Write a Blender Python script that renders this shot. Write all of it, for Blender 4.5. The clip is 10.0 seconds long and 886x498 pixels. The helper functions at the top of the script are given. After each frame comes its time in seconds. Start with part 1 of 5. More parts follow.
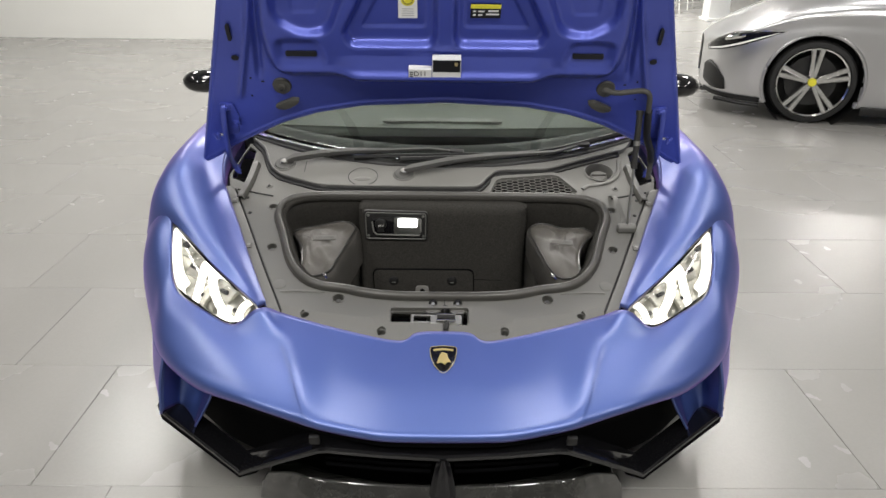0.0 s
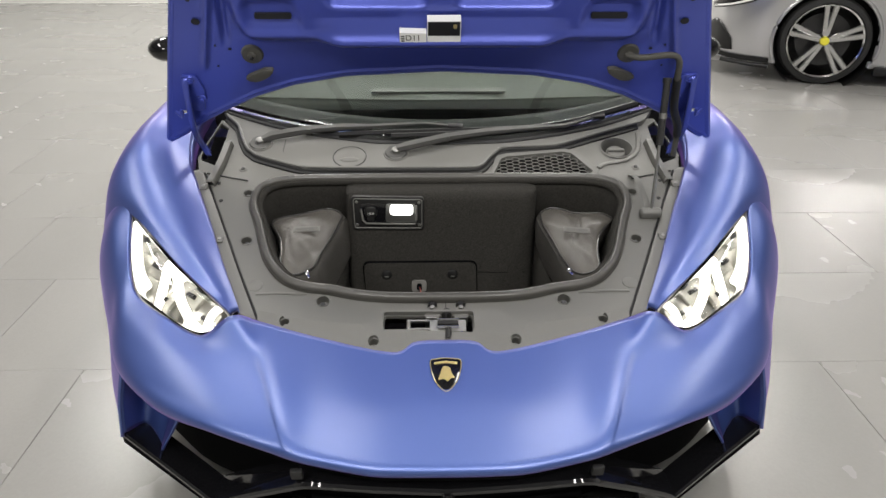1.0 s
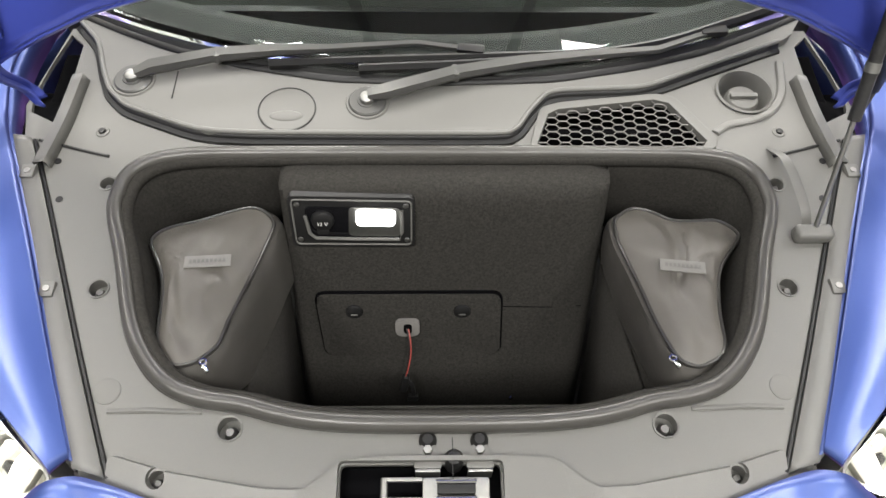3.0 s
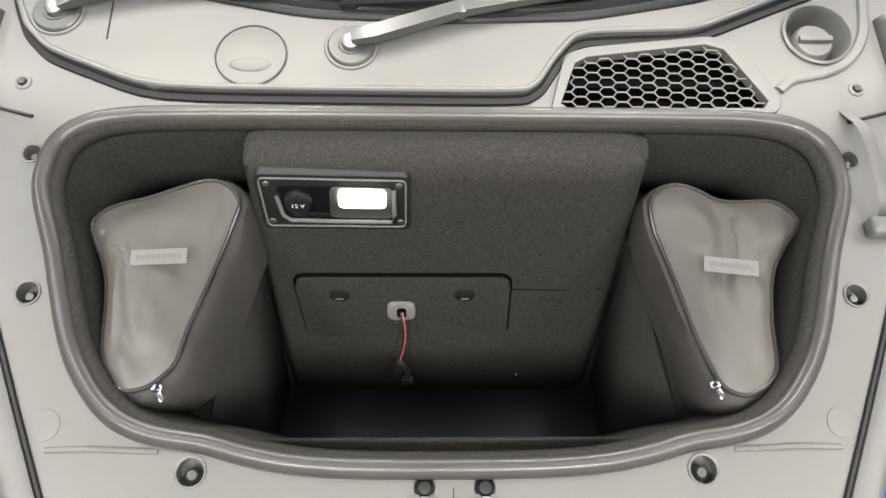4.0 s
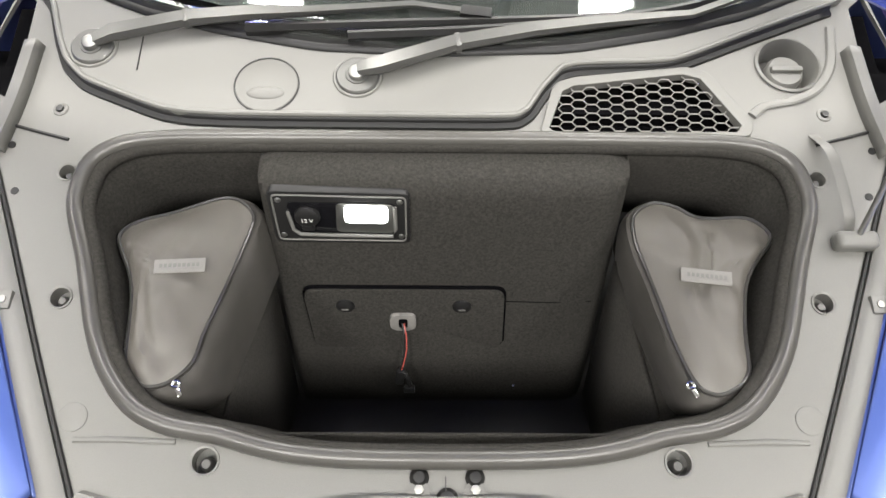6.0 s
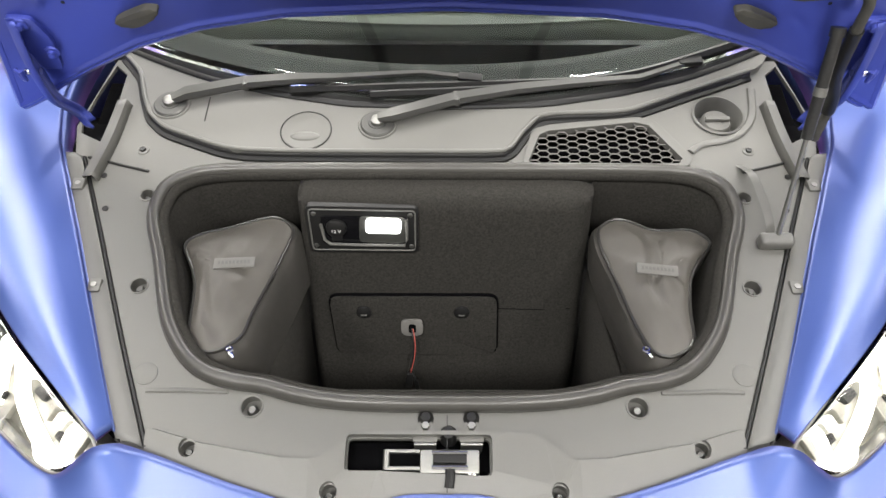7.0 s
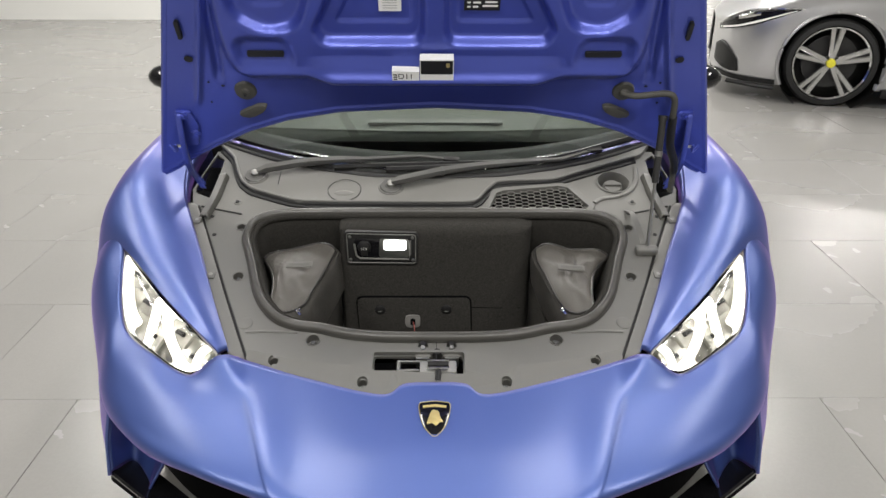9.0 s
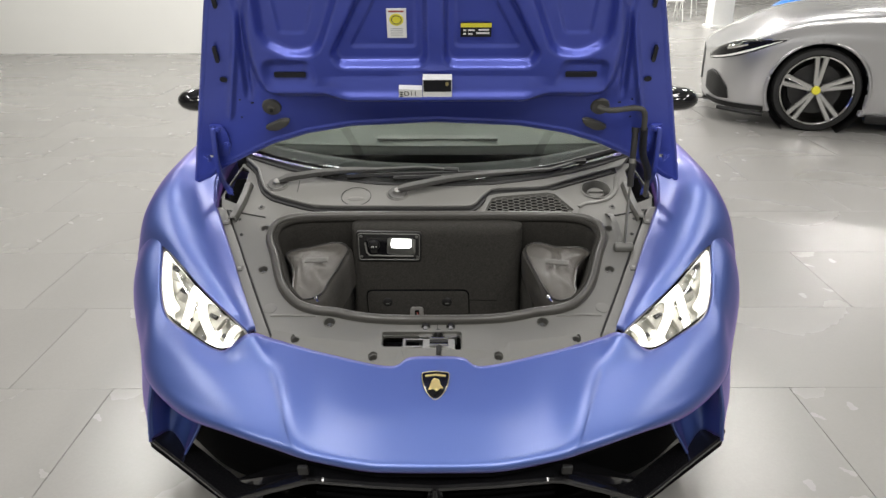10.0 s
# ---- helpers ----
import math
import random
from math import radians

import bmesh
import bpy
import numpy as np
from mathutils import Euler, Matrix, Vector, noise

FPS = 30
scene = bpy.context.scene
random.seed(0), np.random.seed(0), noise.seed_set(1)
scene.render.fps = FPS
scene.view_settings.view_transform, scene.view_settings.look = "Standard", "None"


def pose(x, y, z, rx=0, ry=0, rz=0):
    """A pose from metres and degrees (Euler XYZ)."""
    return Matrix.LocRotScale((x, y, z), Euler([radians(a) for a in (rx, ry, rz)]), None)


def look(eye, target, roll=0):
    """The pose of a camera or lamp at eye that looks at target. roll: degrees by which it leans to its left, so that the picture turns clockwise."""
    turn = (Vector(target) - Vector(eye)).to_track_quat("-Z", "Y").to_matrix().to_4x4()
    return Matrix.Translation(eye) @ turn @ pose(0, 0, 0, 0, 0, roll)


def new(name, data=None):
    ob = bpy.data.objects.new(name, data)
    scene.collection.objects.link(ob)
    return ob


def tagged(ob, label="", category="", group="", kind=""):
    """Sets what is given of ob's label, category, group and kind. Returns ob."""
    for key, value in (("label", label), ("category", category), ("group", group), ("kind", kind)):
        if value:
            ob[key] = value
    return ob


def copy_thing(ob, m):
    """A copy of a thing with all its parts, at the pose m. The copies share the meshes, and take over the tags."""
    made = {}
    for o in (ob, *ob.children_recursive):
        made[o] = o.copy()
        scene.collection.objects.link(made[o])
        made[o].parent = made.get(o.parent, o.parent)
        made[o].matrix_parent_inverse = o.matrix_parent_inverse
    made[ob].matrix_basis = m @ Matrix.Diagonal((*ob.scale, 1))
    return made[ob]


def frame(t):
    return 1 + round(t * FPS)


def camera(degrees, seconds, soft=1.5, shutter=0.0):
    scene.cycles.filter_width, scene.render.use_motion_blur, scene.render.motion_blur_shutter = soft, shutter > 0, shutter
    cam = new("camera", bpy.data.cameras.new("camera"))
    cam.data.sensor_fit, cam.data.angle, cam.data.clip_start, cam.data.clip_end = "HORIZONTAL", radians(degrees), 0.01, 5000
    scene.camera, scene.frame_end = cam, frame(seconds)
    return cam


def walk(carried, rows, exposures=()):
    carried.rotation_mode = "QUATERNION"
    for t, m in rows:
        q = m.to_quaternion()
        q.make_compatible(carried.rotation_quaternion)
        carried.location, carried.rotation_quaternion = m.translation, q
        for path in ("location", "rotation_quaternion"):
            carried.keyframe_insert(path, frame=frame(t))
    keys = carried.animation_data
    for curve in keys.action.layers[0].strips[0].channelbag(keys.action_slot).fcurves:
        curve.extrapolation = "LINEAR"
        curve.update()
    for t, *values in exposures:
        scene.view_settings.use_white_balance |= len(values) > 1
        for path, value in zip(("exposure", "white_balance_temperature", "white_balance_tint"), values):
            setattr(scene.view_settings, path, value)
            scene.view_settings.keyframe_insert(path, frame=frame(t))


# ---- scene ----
cam = camera(63.2, 10.0)
PATH = [
    (0, (-0.023, 0.272, 1.494), (-0.002, 2.109, 0.703), 0.7),
    (0.5, (-0.027, 0.39, 1.472), (0.003, 2.212, 0.647), 0.4),
    (1, (-0.036, 0.557, 1.449), (0.003, 2.353, 0.57), 0.1),
    (1.5, (-0.027, 0.821, 1.43), (0.01, 2.573, 0.466), 0.0),
    (2, (-0.019, 1.056, 1.413), (0.018, 2.754, 0.357), 0.2),
    (2.5, (-0.027, 1.306, 1.379), (0.012, 2.928, 0.208), 0.7),
    (2.7, (-0.026, 1.392, 1.371), (0.01, 2.985, 0.164), 0.6),
    (3.8, (-0.032, 1.761, 1.375), (0.025, 3.047, -0.155), 2.0),
    (4, (-0.03, 1.785, 1.363), (0.022, 3.042, -0.192), 2.0),
    (4.5, (-0.023, 1.804, 1.361), (0.024, 3.013, -0.231), 2.1),
    (5, (-0.02, 1.816, 1.357), (0.019, 3.008, -0.248), 2.0),
    (5.5, (-0.018, 1.803, 1.362), (0.019, 3.026, -0.22), 1.9),
    (6, (-0.007, 1.707, 1.405), (0.006, 3.038, -0.087), 0.8),
    (6.2, (0.0, 1.665, 1.433), (-0.001, 3.017, -0.04), 0.2),
    (7.3, (0.002, 1.247, 1.424), (-0.006, 2.893, 0.287), 0.0),
    (7.5, (0.007, 1.161, 1.444), (-0.001, 2.83, 0.341), 0.1),
    (8, (0.017, 0.973, 1.477), (0.01, 2.702, 0.471), 0.1),
    (8.5, (0.002, 0.774, 1.494), (0.008, 2.555, 0.585), 0.2),
    (9, (0.006, 0.599, 1.502), (0.022, 2.41, 0.654), 0.2),
    (9.5, (0.017, 0.434, 1.512), (0.032, 2.268, 0.715), 0.2),
    (10, (0.019, 0.32, 1.515), (0.02, 2.167, 0.746), -0.1),
]
walk(cam, [(t, look(eye, target, roll)) for t, eye, target, roll in PATH],
     exposures=[(0.0, -0.02), (1.0, 0.05), (1.5, 0.15), (2.0, 0.3), (2.5, 0.48), (2.7, 0.6), (3.8, 1.16), (4.5, 1.32), (5.5, 1.32), (6.0, 1.18), (6.2, 1.09), (7.3, 0.62), (7.5, 0.55), (8.0, 0.36), (8.5, 0.19), (9.0, 0.08), (10.0, 0.02)])

from mathutils.bvhtree import BVHTree
from mathutils.geometry import delaunay_2d_cdt

# ---- world and light ----
world = bpy.data.worlds.new("world")
scene.world = world
world.use_nodes = True
world.node_tree.nodes["Background"].inputs[0].default_value = (0.9, 0.95, 1.0, 1)
world.node_tree.nodes["Background"].inputs[1].default_value = 0.1


def area(name, m, sx, sy, watts, colour=(1, 0.97, 0.93)):
    d = bpy.data.lights.new(name, "AREA")
    d.shape, d.size, d.size_y, d.energy, d.color = "RECTANGLE", sx, sy, watts, colour
    o = new(name, d)
    o.matrix_world = m
    return tagged(o, "long white ceiling light panel hanging under the hall roof", "ceiling light", kind="structure")


for lx in (-4.5, -1.5, 1.5, 4.5):
    for ly, watts in ((-2.5, 215), (3.1, 98), (9.5, 200), (16.0, 420)):
        area("ceiling_light", pose(lx, ly, 5.6), 0.5, 2.4, watts)

area("ceiling_light", pose(10.2, 17.0, 5.6, 0, 0, 90), 0.5, 2.4, 260)

# ---- materials ----


def material(name, colour, rough=0.5, metal=0.0, vary=0.08, scale=8.0, bump=0.0, bump_scale=200.0, coat=0.0, rough_vary=0.0, tint=None, spec=None):
    m = bpy.data.materials.new(name)
    m.use_nodes = True
    t = m.node_tree
    p = t.nodes["Principled BSDF"]
    co = t.nodes.new("ShaderNodeTexCoord")
    n1 = t.nodes.new("ShaderNodeTexNoise")
    n1.inputs["Scale"].default_value, n1.inputs["Detail"].default_value = scale, 6
    t.links.new(co.outputs["Object"], n1.inputs["Vector"])
    n2 = t.nodes.new("ShaderNodeTexNoise")
    n2.inputs["Scale"].default_value, n2.inputs["Detail"].default_value = bump_scale, 3
    t.links.new(co.outputs["Object"], n2.inputs["Vector"])
    mix = t.nodes.new("ShaderNodeMix")
    mix.data_type = "RGBA"
    mix.inputs["A"].default_value = (*[c * (1 - vary) for c in colour], 1)
    mix.inputs["B"].default_value = (*[min(1, c * (1 + vary)) for c in colour], 1)
    add = t.nodes.new("ShaderNodeMath")
    add.operation = "MULTIPLY_ADD"
    add.inputs[1].default_value, add.inputs[2].default_value = 0.5, 0.0
    t.links.new(n2.outputs["Fac"], add.inputs[0])
    half = t.nodes.new("ShaderNodeMath")
    half.operation = "MULTIPLY_ADD"
    half.inputs[1].default_value = 0.5
    t.links.new(n1.outputs["Fac"], half.inputs[0])
    t.links.new(add.outputs[0], half.inputs[2])
    spread = t.nodes.new("ShaderNodeMapRange")
    spread.inputs["From Min"].default_value, spread.inputs["From Max"].default_value = 0.26, 0.74
    t.links.new(half.outputs[0], spread.inputs["Value"])
    t.links.new(spread.outputs["Result"], mix.inputs["Factor"])
    t.links.new(mix.outputs["Result"], p.inputs["Base Color"])
    p.inputs["Roughness"].default_value, p.inputs["Metallic"].default_value = rough, metal
    p.inputs["Coat Weight"].default_value = coat
    p.inputs["Coat Roughness"].default_value = 0.05
    if spec is not None:
        p.inputs["Specular IOR Level"].default_value = spec
    if tint:
        p.inputs["Specular Tint"].default_value = (*tint, 1)
    if rough_vary:
        r = t.nodes.new("ShaderNodeMapRange")
        r.inputs["To Min"].default_value, r.inputs["To Max"].default_value = rough - rough_vary, rough + rough_vary
        t.links.new(n1.outputs["Fac"], r.inputs["Value"])
        t.links.new(r.outputs["Result"], p.inputs["Roughness"])
    if bump:
        b = t.nodes.new("ShaderNodeBump")
        b.inputs["Strength"].default_value, b.inputs["Distance"].default_value = bump, 0.001
        t.links.new(n2.outputs["Fac"], b.inputs["Height"])
        t.links.new(b.outputs["Normal"], p.inputs["Normal"])
    return m


def glow(name, colour, strength):
    m = bpy.data.materials.new(name)
    m.use_nodes = True
    p = m.node_tree.nodes["Principled BSDF"]
    p.inputs["Base Color"].default_value = (*colour, 1)
    p.inputs["Emission Color"].default_value = (*colour, 1)
    p.inputs["Emission Strength"].default_value = strength
    return m


def clear(name, colour=(1, 1, 1), rough=0.0):
    m = bpy.data.materials.new(name)
    m.use_nodes = True
    p = m.node_tree.nodes["Principled BSDF"]
    p.inputs["Base Color"].default_value = (*colour, 1)
    p.inputs["Transmission Weight"].default_value = 1.0
    p.inputs["Roughness"].default_value = rough
    p.inputs["IOR"].default_value = 1.45
    return m


PAINT = material("matte_blue_paint", (0.043, 0.098, 0.305), 0.47, 0.78, 0.03, 3, 0.06, 900, tint=(0.8, 0.5, 1.0))
_p = PAINT.node_tree.nodes["Principled BSDF"]
_p.inputs["Sheen Weight"].default_value, _p.inputs["Sheen Roughness"].default_value = 0.22, 0.40
_p.inputs["Sheen Tint"].default_value = (0.55, 0.25, 1.0, 1)
_p.inputs["Coat Weight"].default_value, _p.inputs["Coat Roughness"].default_value = 0.85, 0.33
_p.inputs["Coat IOR"].default_value = 1.72
_p.inputs["Coat Tint"].default_value = (0.97, 0.91, 1.0, 1)
LIDPAINT = material("satin_blue_paint", (0.052, 0.076, 0.38), 0.36, 0.5, 0.05, 5, 0.05, 600, coat=0.5)
LIDPAINT.node_tree.nodes["Principled BSDF"].inputs["Coat Roughness"].default_value = 0.3
PLASTIC = material("grey_moulded_plastic", (0.126, 0.125, 0.116), 0.42, 0, 0.08, 6, 0.3, 700, rough_vary=0.07)
BLACKPLASTIC = material("black_plastic", (0.012, 0.012, 0.012), 0.45, 0, 0.2, 10, 0.1, 500, spec=0.3)
# near-black for real liners, and for shade painted into wells, grooves and holes
LINER_SHADE = material("black_liner_and_shade", (0.002, 0.002, 0.0025), 0.8, 0, 0.3, 10, spec=0.05)
GLOSSBLACK = material("gloss_black_lacquer", (0.006, 0.006, 0.007), 0.08, 0, 0.2, 8, coat=0.4, spec=0.3)
RUBBER = material("rubber_seal", (0.055, 0.053, 0.048), 0.32, 0, 0.2, 14, 0.1, 500)
CARPET = material("charcoal_carpet", (0.032, 0.0305, 0.0275), 0.97, 0, 0.65, 230, 1.0, 900, spec=0.1)
NYLON = material("grey_nylon_cloth", (0.088, 0.082, 0.072), 0.38, 0, 0.12, 7, 0.4, 1100)
STEEL = material("zinc_steel", (0.30, 0.30, 0.285), 0.46, 1.0, 0.1, 25)
DARKSTEEL = material("dark_painted_steel", (0.05, 0.05, 0.05), 0.35, 0.6, 0.2, 25)
CHROME = material("chrome", (0.85, 0.85, 0.84), 0.08, 1.0, 0.04, 12)
ALLOY = material("satin_alloy", (0.58, 0.58, 0.57), 0.24, 1.0, 0.06, 20)
SILVER = material("silver_car_paint", (0.52, 0.52, 0.53), 0.28, 0.8, 0.03, 4, coat=1.0)
TYRE = material("tyre_rubber", (0.012, 0.012, 0.012), 0.75, 0, 0.2, 12, 0.3, 200)
WHITEWALL = material("white_wall_paint", (0.8, 0.8, 0.77), 0.7, 0, 0.03, 1.5, 0.1, 60)
LED = glow("led_white", (1.0, 0.98, 0.90), 1.15)
REFLECTOR = material("headlight_reflector", (0.34, 0.335, 0.30), 0.34, 0.8, 0.15, 30)
GLASS = clear("clear_lens")
WSGLASS = clear("windscreen_glass", (0.5, 0.55, 0.52))
DASH = material("grey_dash_hide", (0.075, 0.08, 0.07), 0.6, 0, 0.12, 12, 0.4, 500)
CABIN = material("dark_cabin_trim", (0.065, 0.065, 0.062), 0.7, 0, 0.2, 8)

GOLD = material("gold_enamel", (0.75, 0.6, 0.25), 0.3, 0.8, 0.1, 60)
PALE = material("white_print", (0.78, 0.78, 0.75), 0.5, 0, 0.05, 20)
YELLOW = material("yellow_print", (0.75, 0.68, 0.05), 0.45, 0, 0.06, 20)
GREYINK = material("grey_ink", (0.35, 0.35, 0.35), 0.6)
REDWIRE = material("red_cable", (0.38, 0.075, 0.06), 0.4)
OLIVE = material("dusty_rubber", (0.06, 0.058, 0.05), 0.7, 0, 0.2, 30, 0.2, 400)
WIPERGREY = material("satin_wiper_coat", (0.115, 0.115, 0.11), 0.32, 0.6, 0.12, 20, 0.1, 500)
NYLONSIDE = material("ribbed_nylon", (0.06, 0.056, 0.05), 0.7, 0, 0.25, 30, 0.8, 700)
PIPING = material("dark_piping", (0.03, 0.029, 0.027), 0.28, 0, 0.15, 40)
TAG = material("grey_rubber_tag", (0.165, 0.16, 0.15), 0.5, 0, 0.1, 40)
CARBON = material("forged_carbon", (0.03, 0.03, 0.028), 0.16, 0.2, 0.9, 22, coat=1.0)
LAMPGLOW = glow("bay_lamp_glow", (1.0, 1.0, 0.98), 4.5)
BRIGHTBLUE = material("bright_blue_film", (0.03, 0.22, 0.75), 0.25, 0, 0.2, 6, coat=1.0)
REDBAND = material("dark_red_band", (0.3, 0.04, 0.05), 0.4)


def tile_material():
    m = material("polished_grey_tile", (0.245, 0.24, 0.228), 0.27, 0, 0.05, 0.9, 0.05, 120, rough_vary=0.03, spec=0.38)
    t = m.node_tree
    p = t.nodes["Principled BSDF"]
    info = t.nodes.new("ShaderNodeObjectInfo")
    base = p.inputs["Base Color"].links[0].from_socket
    hsv = t.nodes.new("ShaderNodeHueSaturation")
    mr = t.nodes.new("ShaderNodeMapRange")
    mr.inputs["To Min"].default_value, mr.inputs["To Max"].default_value = 0.97, 1.02
    t.links.new(info.outputs["Random"], mr.inputs["Value"])
    t.links.new(mr.outputs["Result"], hsv.inputs["Value"])
    t.links.new(base, hsv.inputs["Color"])
    # small pale scuffs
    co = t.nodes.new("ShaderNodeNewGeometry")
    mp = t.nodes.new("ShaderNodeMapping")
    mp.inputs["Scale"].default_value = (26, 44, 26)
    t.links.new(co.outputs["Position"], mp.inputs["Vector"])
    n = t.nodes.new("ShaderNodeTexNoise")
    n.inputs["Scale"].default_value, n.inputs["Detail"].default_value = 1.6, 9
    n.inputs["Roughness"].default_value = 0.72
    t.links.new(mp.outputs["Vector"], n.inputs["Vector"])
    rp = t.nodes.new("ShaderNodeMapRange")
    rp.inputs["From Min"].default_value, rp.inputs["From Max"].default_value = 0.71, 0.78
    t.links.new(n.outputs["Fac"], rp.inputs["Value"])
    mx = t.nodes.new("ShaderNodeMix")
    mx.data_type = "RGBA"
    mx.inputs["B"].default_value = (0.40, 0.40, 0.385, 1)
    t.links.new(rp.outputs["Result"], mx.inputs["Factor"])
    t.links.new(hsv.outputs["Color"], mx.inputs["A"])
    t.links.new(mx.outputs["Result"], p.inputs["Base Color"])
    return m


TILE = tile_material()

# ---- mesh helpers ----


def thing(name, label, category, at=(0, 0, 0), group=""):
    o = new(name)
    o.location = at
    o.empty_display_size = 0.1
    return tagged(o, label, category, group)


def part(name, bm, mat, parent=None, label="", smooth=True, category="", kind=""):
    bmesh.ops.recalc_face_normals(bm, faces=bm.faces)
    me = bpy.data.meshes.new(name)
    bm.to_mesh(me)
    bm.free()
    me.materials.append(mat)
    if smooth:
        for p in me.polygons:
            p.use_smooth = True
        me.set_sharp_from_angle(angle=radians(38))
    o = new(name, me)
    if parent:
        o.parent = parent
        if parent.parent is None:
            o.matrix_parent_inverse = Matrix.Translation(-Vector(parent.location))
    return tagged(o, label, category, kind=kind)


def solid(ob, thick, offset=-1.0, bevel=0.0, segments=2):
    s = ob.modifiers.new("thickness", "SOLIDIFY")
    s.thickness, s.offset, s.use_even_offset = thick, offset, False
    if bevel:
        b = ob.modifiers.new("edges", "BEVEL")
        b.width, b.segments, b.limit_method, b.angle_limit = bevel, segments, "ANGLE", radians(50)
    return ob


def spline(points, n, closed=False):
    """n points along a smooth line through the given ones."""
    p = [Vector(q) for q in points]
    k = len(p)
    spans = k if closed else k - 1
    out = []
    for i in range(n):
        f = i / n * spans if closed else i / (n - 1) * spans
        a = min(int(f), spans - 1)
        u = f - a
        if closed:
            p0, p1, p2, p3 = p[(a - 1) % k], p[a % k], p[(a + 1) % k], p[(a + 2) % k]
        else:
            p1, p2 = p[a], p[a + 1]
            p0 = p[a - 1] if a else p1 * 2 - p2
            p3 = p[a + 2] if a + 2 < k else p2 * 2 - p1
        out.append(0.5 * (2 * p1 + (p2 - p0) * u + (2 * p0 - 5 * p1 + 4 * p2 - p3) * u * u + (3 * p1 - p0 - 3 * p2 + p3) * u ** 3))
    return out


def grid(bm, rows, closed=False):
    vs = [[bm.verts.new(p) for p in r] for r in rows]
    for a, b in zip(vs, vs[1:]):
        for i in range(len(a) - (0 if closed else 1)):
            j = (i + 1) % len(a)
            bm.faces.new((a[i], a[j], b[j], b[i]))
    return vs


def loft(rows, nu=24, nv=48, bm=None):
    """A smooth skin through a few section lines."""
    bm = bm or bmesh.new()
    lines = [spline(r, nu) for r in rows]
    cols = [spline([l[i] for l in lines], nv) for i in range(nu)]
    grid(bm, [[cols[i][j] for i in range(nu)] for j in range(nv)])
    return bm


def mirror(rows):
    return [[(-x, y, z) for x, y, z in r] for r in rows]


def tube(points, radius, sides=10, closed=False, bm=None, squash=1.0):
    bm = bm or bmesh.new()
    p = [Vector(q) for q in points]
    n = len(p)
    rings = []
    up = Vector((0, 0, 1))
    for i in range(n):
        a = p[(i - 1) % n] if closed else p[max(i - 1, 0)]
        b = p[(i + 1) % n] if closed else p[min(i + 1, n - 1)]
        d = (b - a).normalized()
        if abs(d.dot(up)) > 0.95:
            s = d.cross(Vector((1, 0, 0))).normalized()
        else:
            s = d.cross(up).normalized()
        w = s.cross(d).normalized()
        r = radius[i] if isinstance(radius, (list, tuple)) else radius
        rings.append([p[i] + (s * math.cos(2 * math.pi * k / sides) + w * math.sin(2 * math.pi * k / sides) * squash) * r for k in range(sides)])
    if closed:
        rings.append(rings[0])
    vs = grid(bm, rings, closed=True)
    if closed:
        bmesh.ops.remove_doubles(bm, verts=bm.verts, dist=1e-6)
    else:
        bm.faces.new(vs[0])
        bm.faces.new(vs[-1][::-1])
    return bm


def lathe(profile, m, sides=24, bm=None):
    """profile: (radius, height) pairs turned round the z axis of the pose m."""
    bm = bm or bmesh.new()
    rings = [[m @ Vector((r * math.cos(2 * math.pi * k / sides), r * math.sin(2 * math.pi * k / sides), h)) for k in range(sides)] for r, h in profile]
    vs = grid(bm, rings, closed=True)
    bmesh.ops.remove_doubles(bm, verts=bm.verts, dist=1e-6)
    return bm


def box(sx, sy, sz, m=Matrix(), bevel=0.0, bm=None, segments=2):
    b = bmesh.new()
    bmesh.ops.create_cube(b, size=1, matrix=Matrix.Diagonal((sx, sy, sz, 1)))
    if bevel:
        bmesh.ops.bevel(b, geom=b.edges[:], offset=bevel, segments=segments, affect="EDGES", profile=0.6)
    b.transform(m)
    if bm is None:
        return b
    me = bpy.data.meshes.new("tmp")
    b.to_mesh(me)
    b.free()
    bm.from_mesh(me)
    bpy.data.meshes.remove(me)
    return bm


def within(x, y, poly):
    c = False
    for i in range(len(poly)):
        (x0, y0), (x1, y1) = poly[i][:2], poly[i - 1][:2]
        if (y0 > y) != (y1 > y) and x < (x1 - x0) * (y - y0) / (y1 - y0) + x0:
            c = not c
    return c


def sheet(outer, holes=(), place=None, bm=None):
    """A flat sheet with holes; place maps its plane into the world."""
    bm = bm or bmesh.new()
    place = place or (lambda a, b: (a, b, 0))
    pts, edges = [], []
    for loop in (outer, *holes):
        n0, n = len(pts), len(loop)
        pts += [Vector(p[:2]) for p in loop]
        edges += [(n0 + i, n0 + (i + 1) % n) for i in range(n)]
    vs, _, fs, *_ = delaunay_2d_cdt(pts, edges, [], 0, 1e-6)
    made = [bm.verts.new(place(v.x, v.y)) for v in vs]
    for f in fs:
        c = sum((vs[k] for k in f), Vector((0, 0))) / len(f)
        if within(c.x, c.y, outer) and not any(within(c.x, c.y, h) for h in holes):
            bm.faces.new([made[k] for k in f])
    bmesh.ops.delete(bm, geom=[v for v in bm.verts if not v.link_faces], context="VERTS")
    return bm


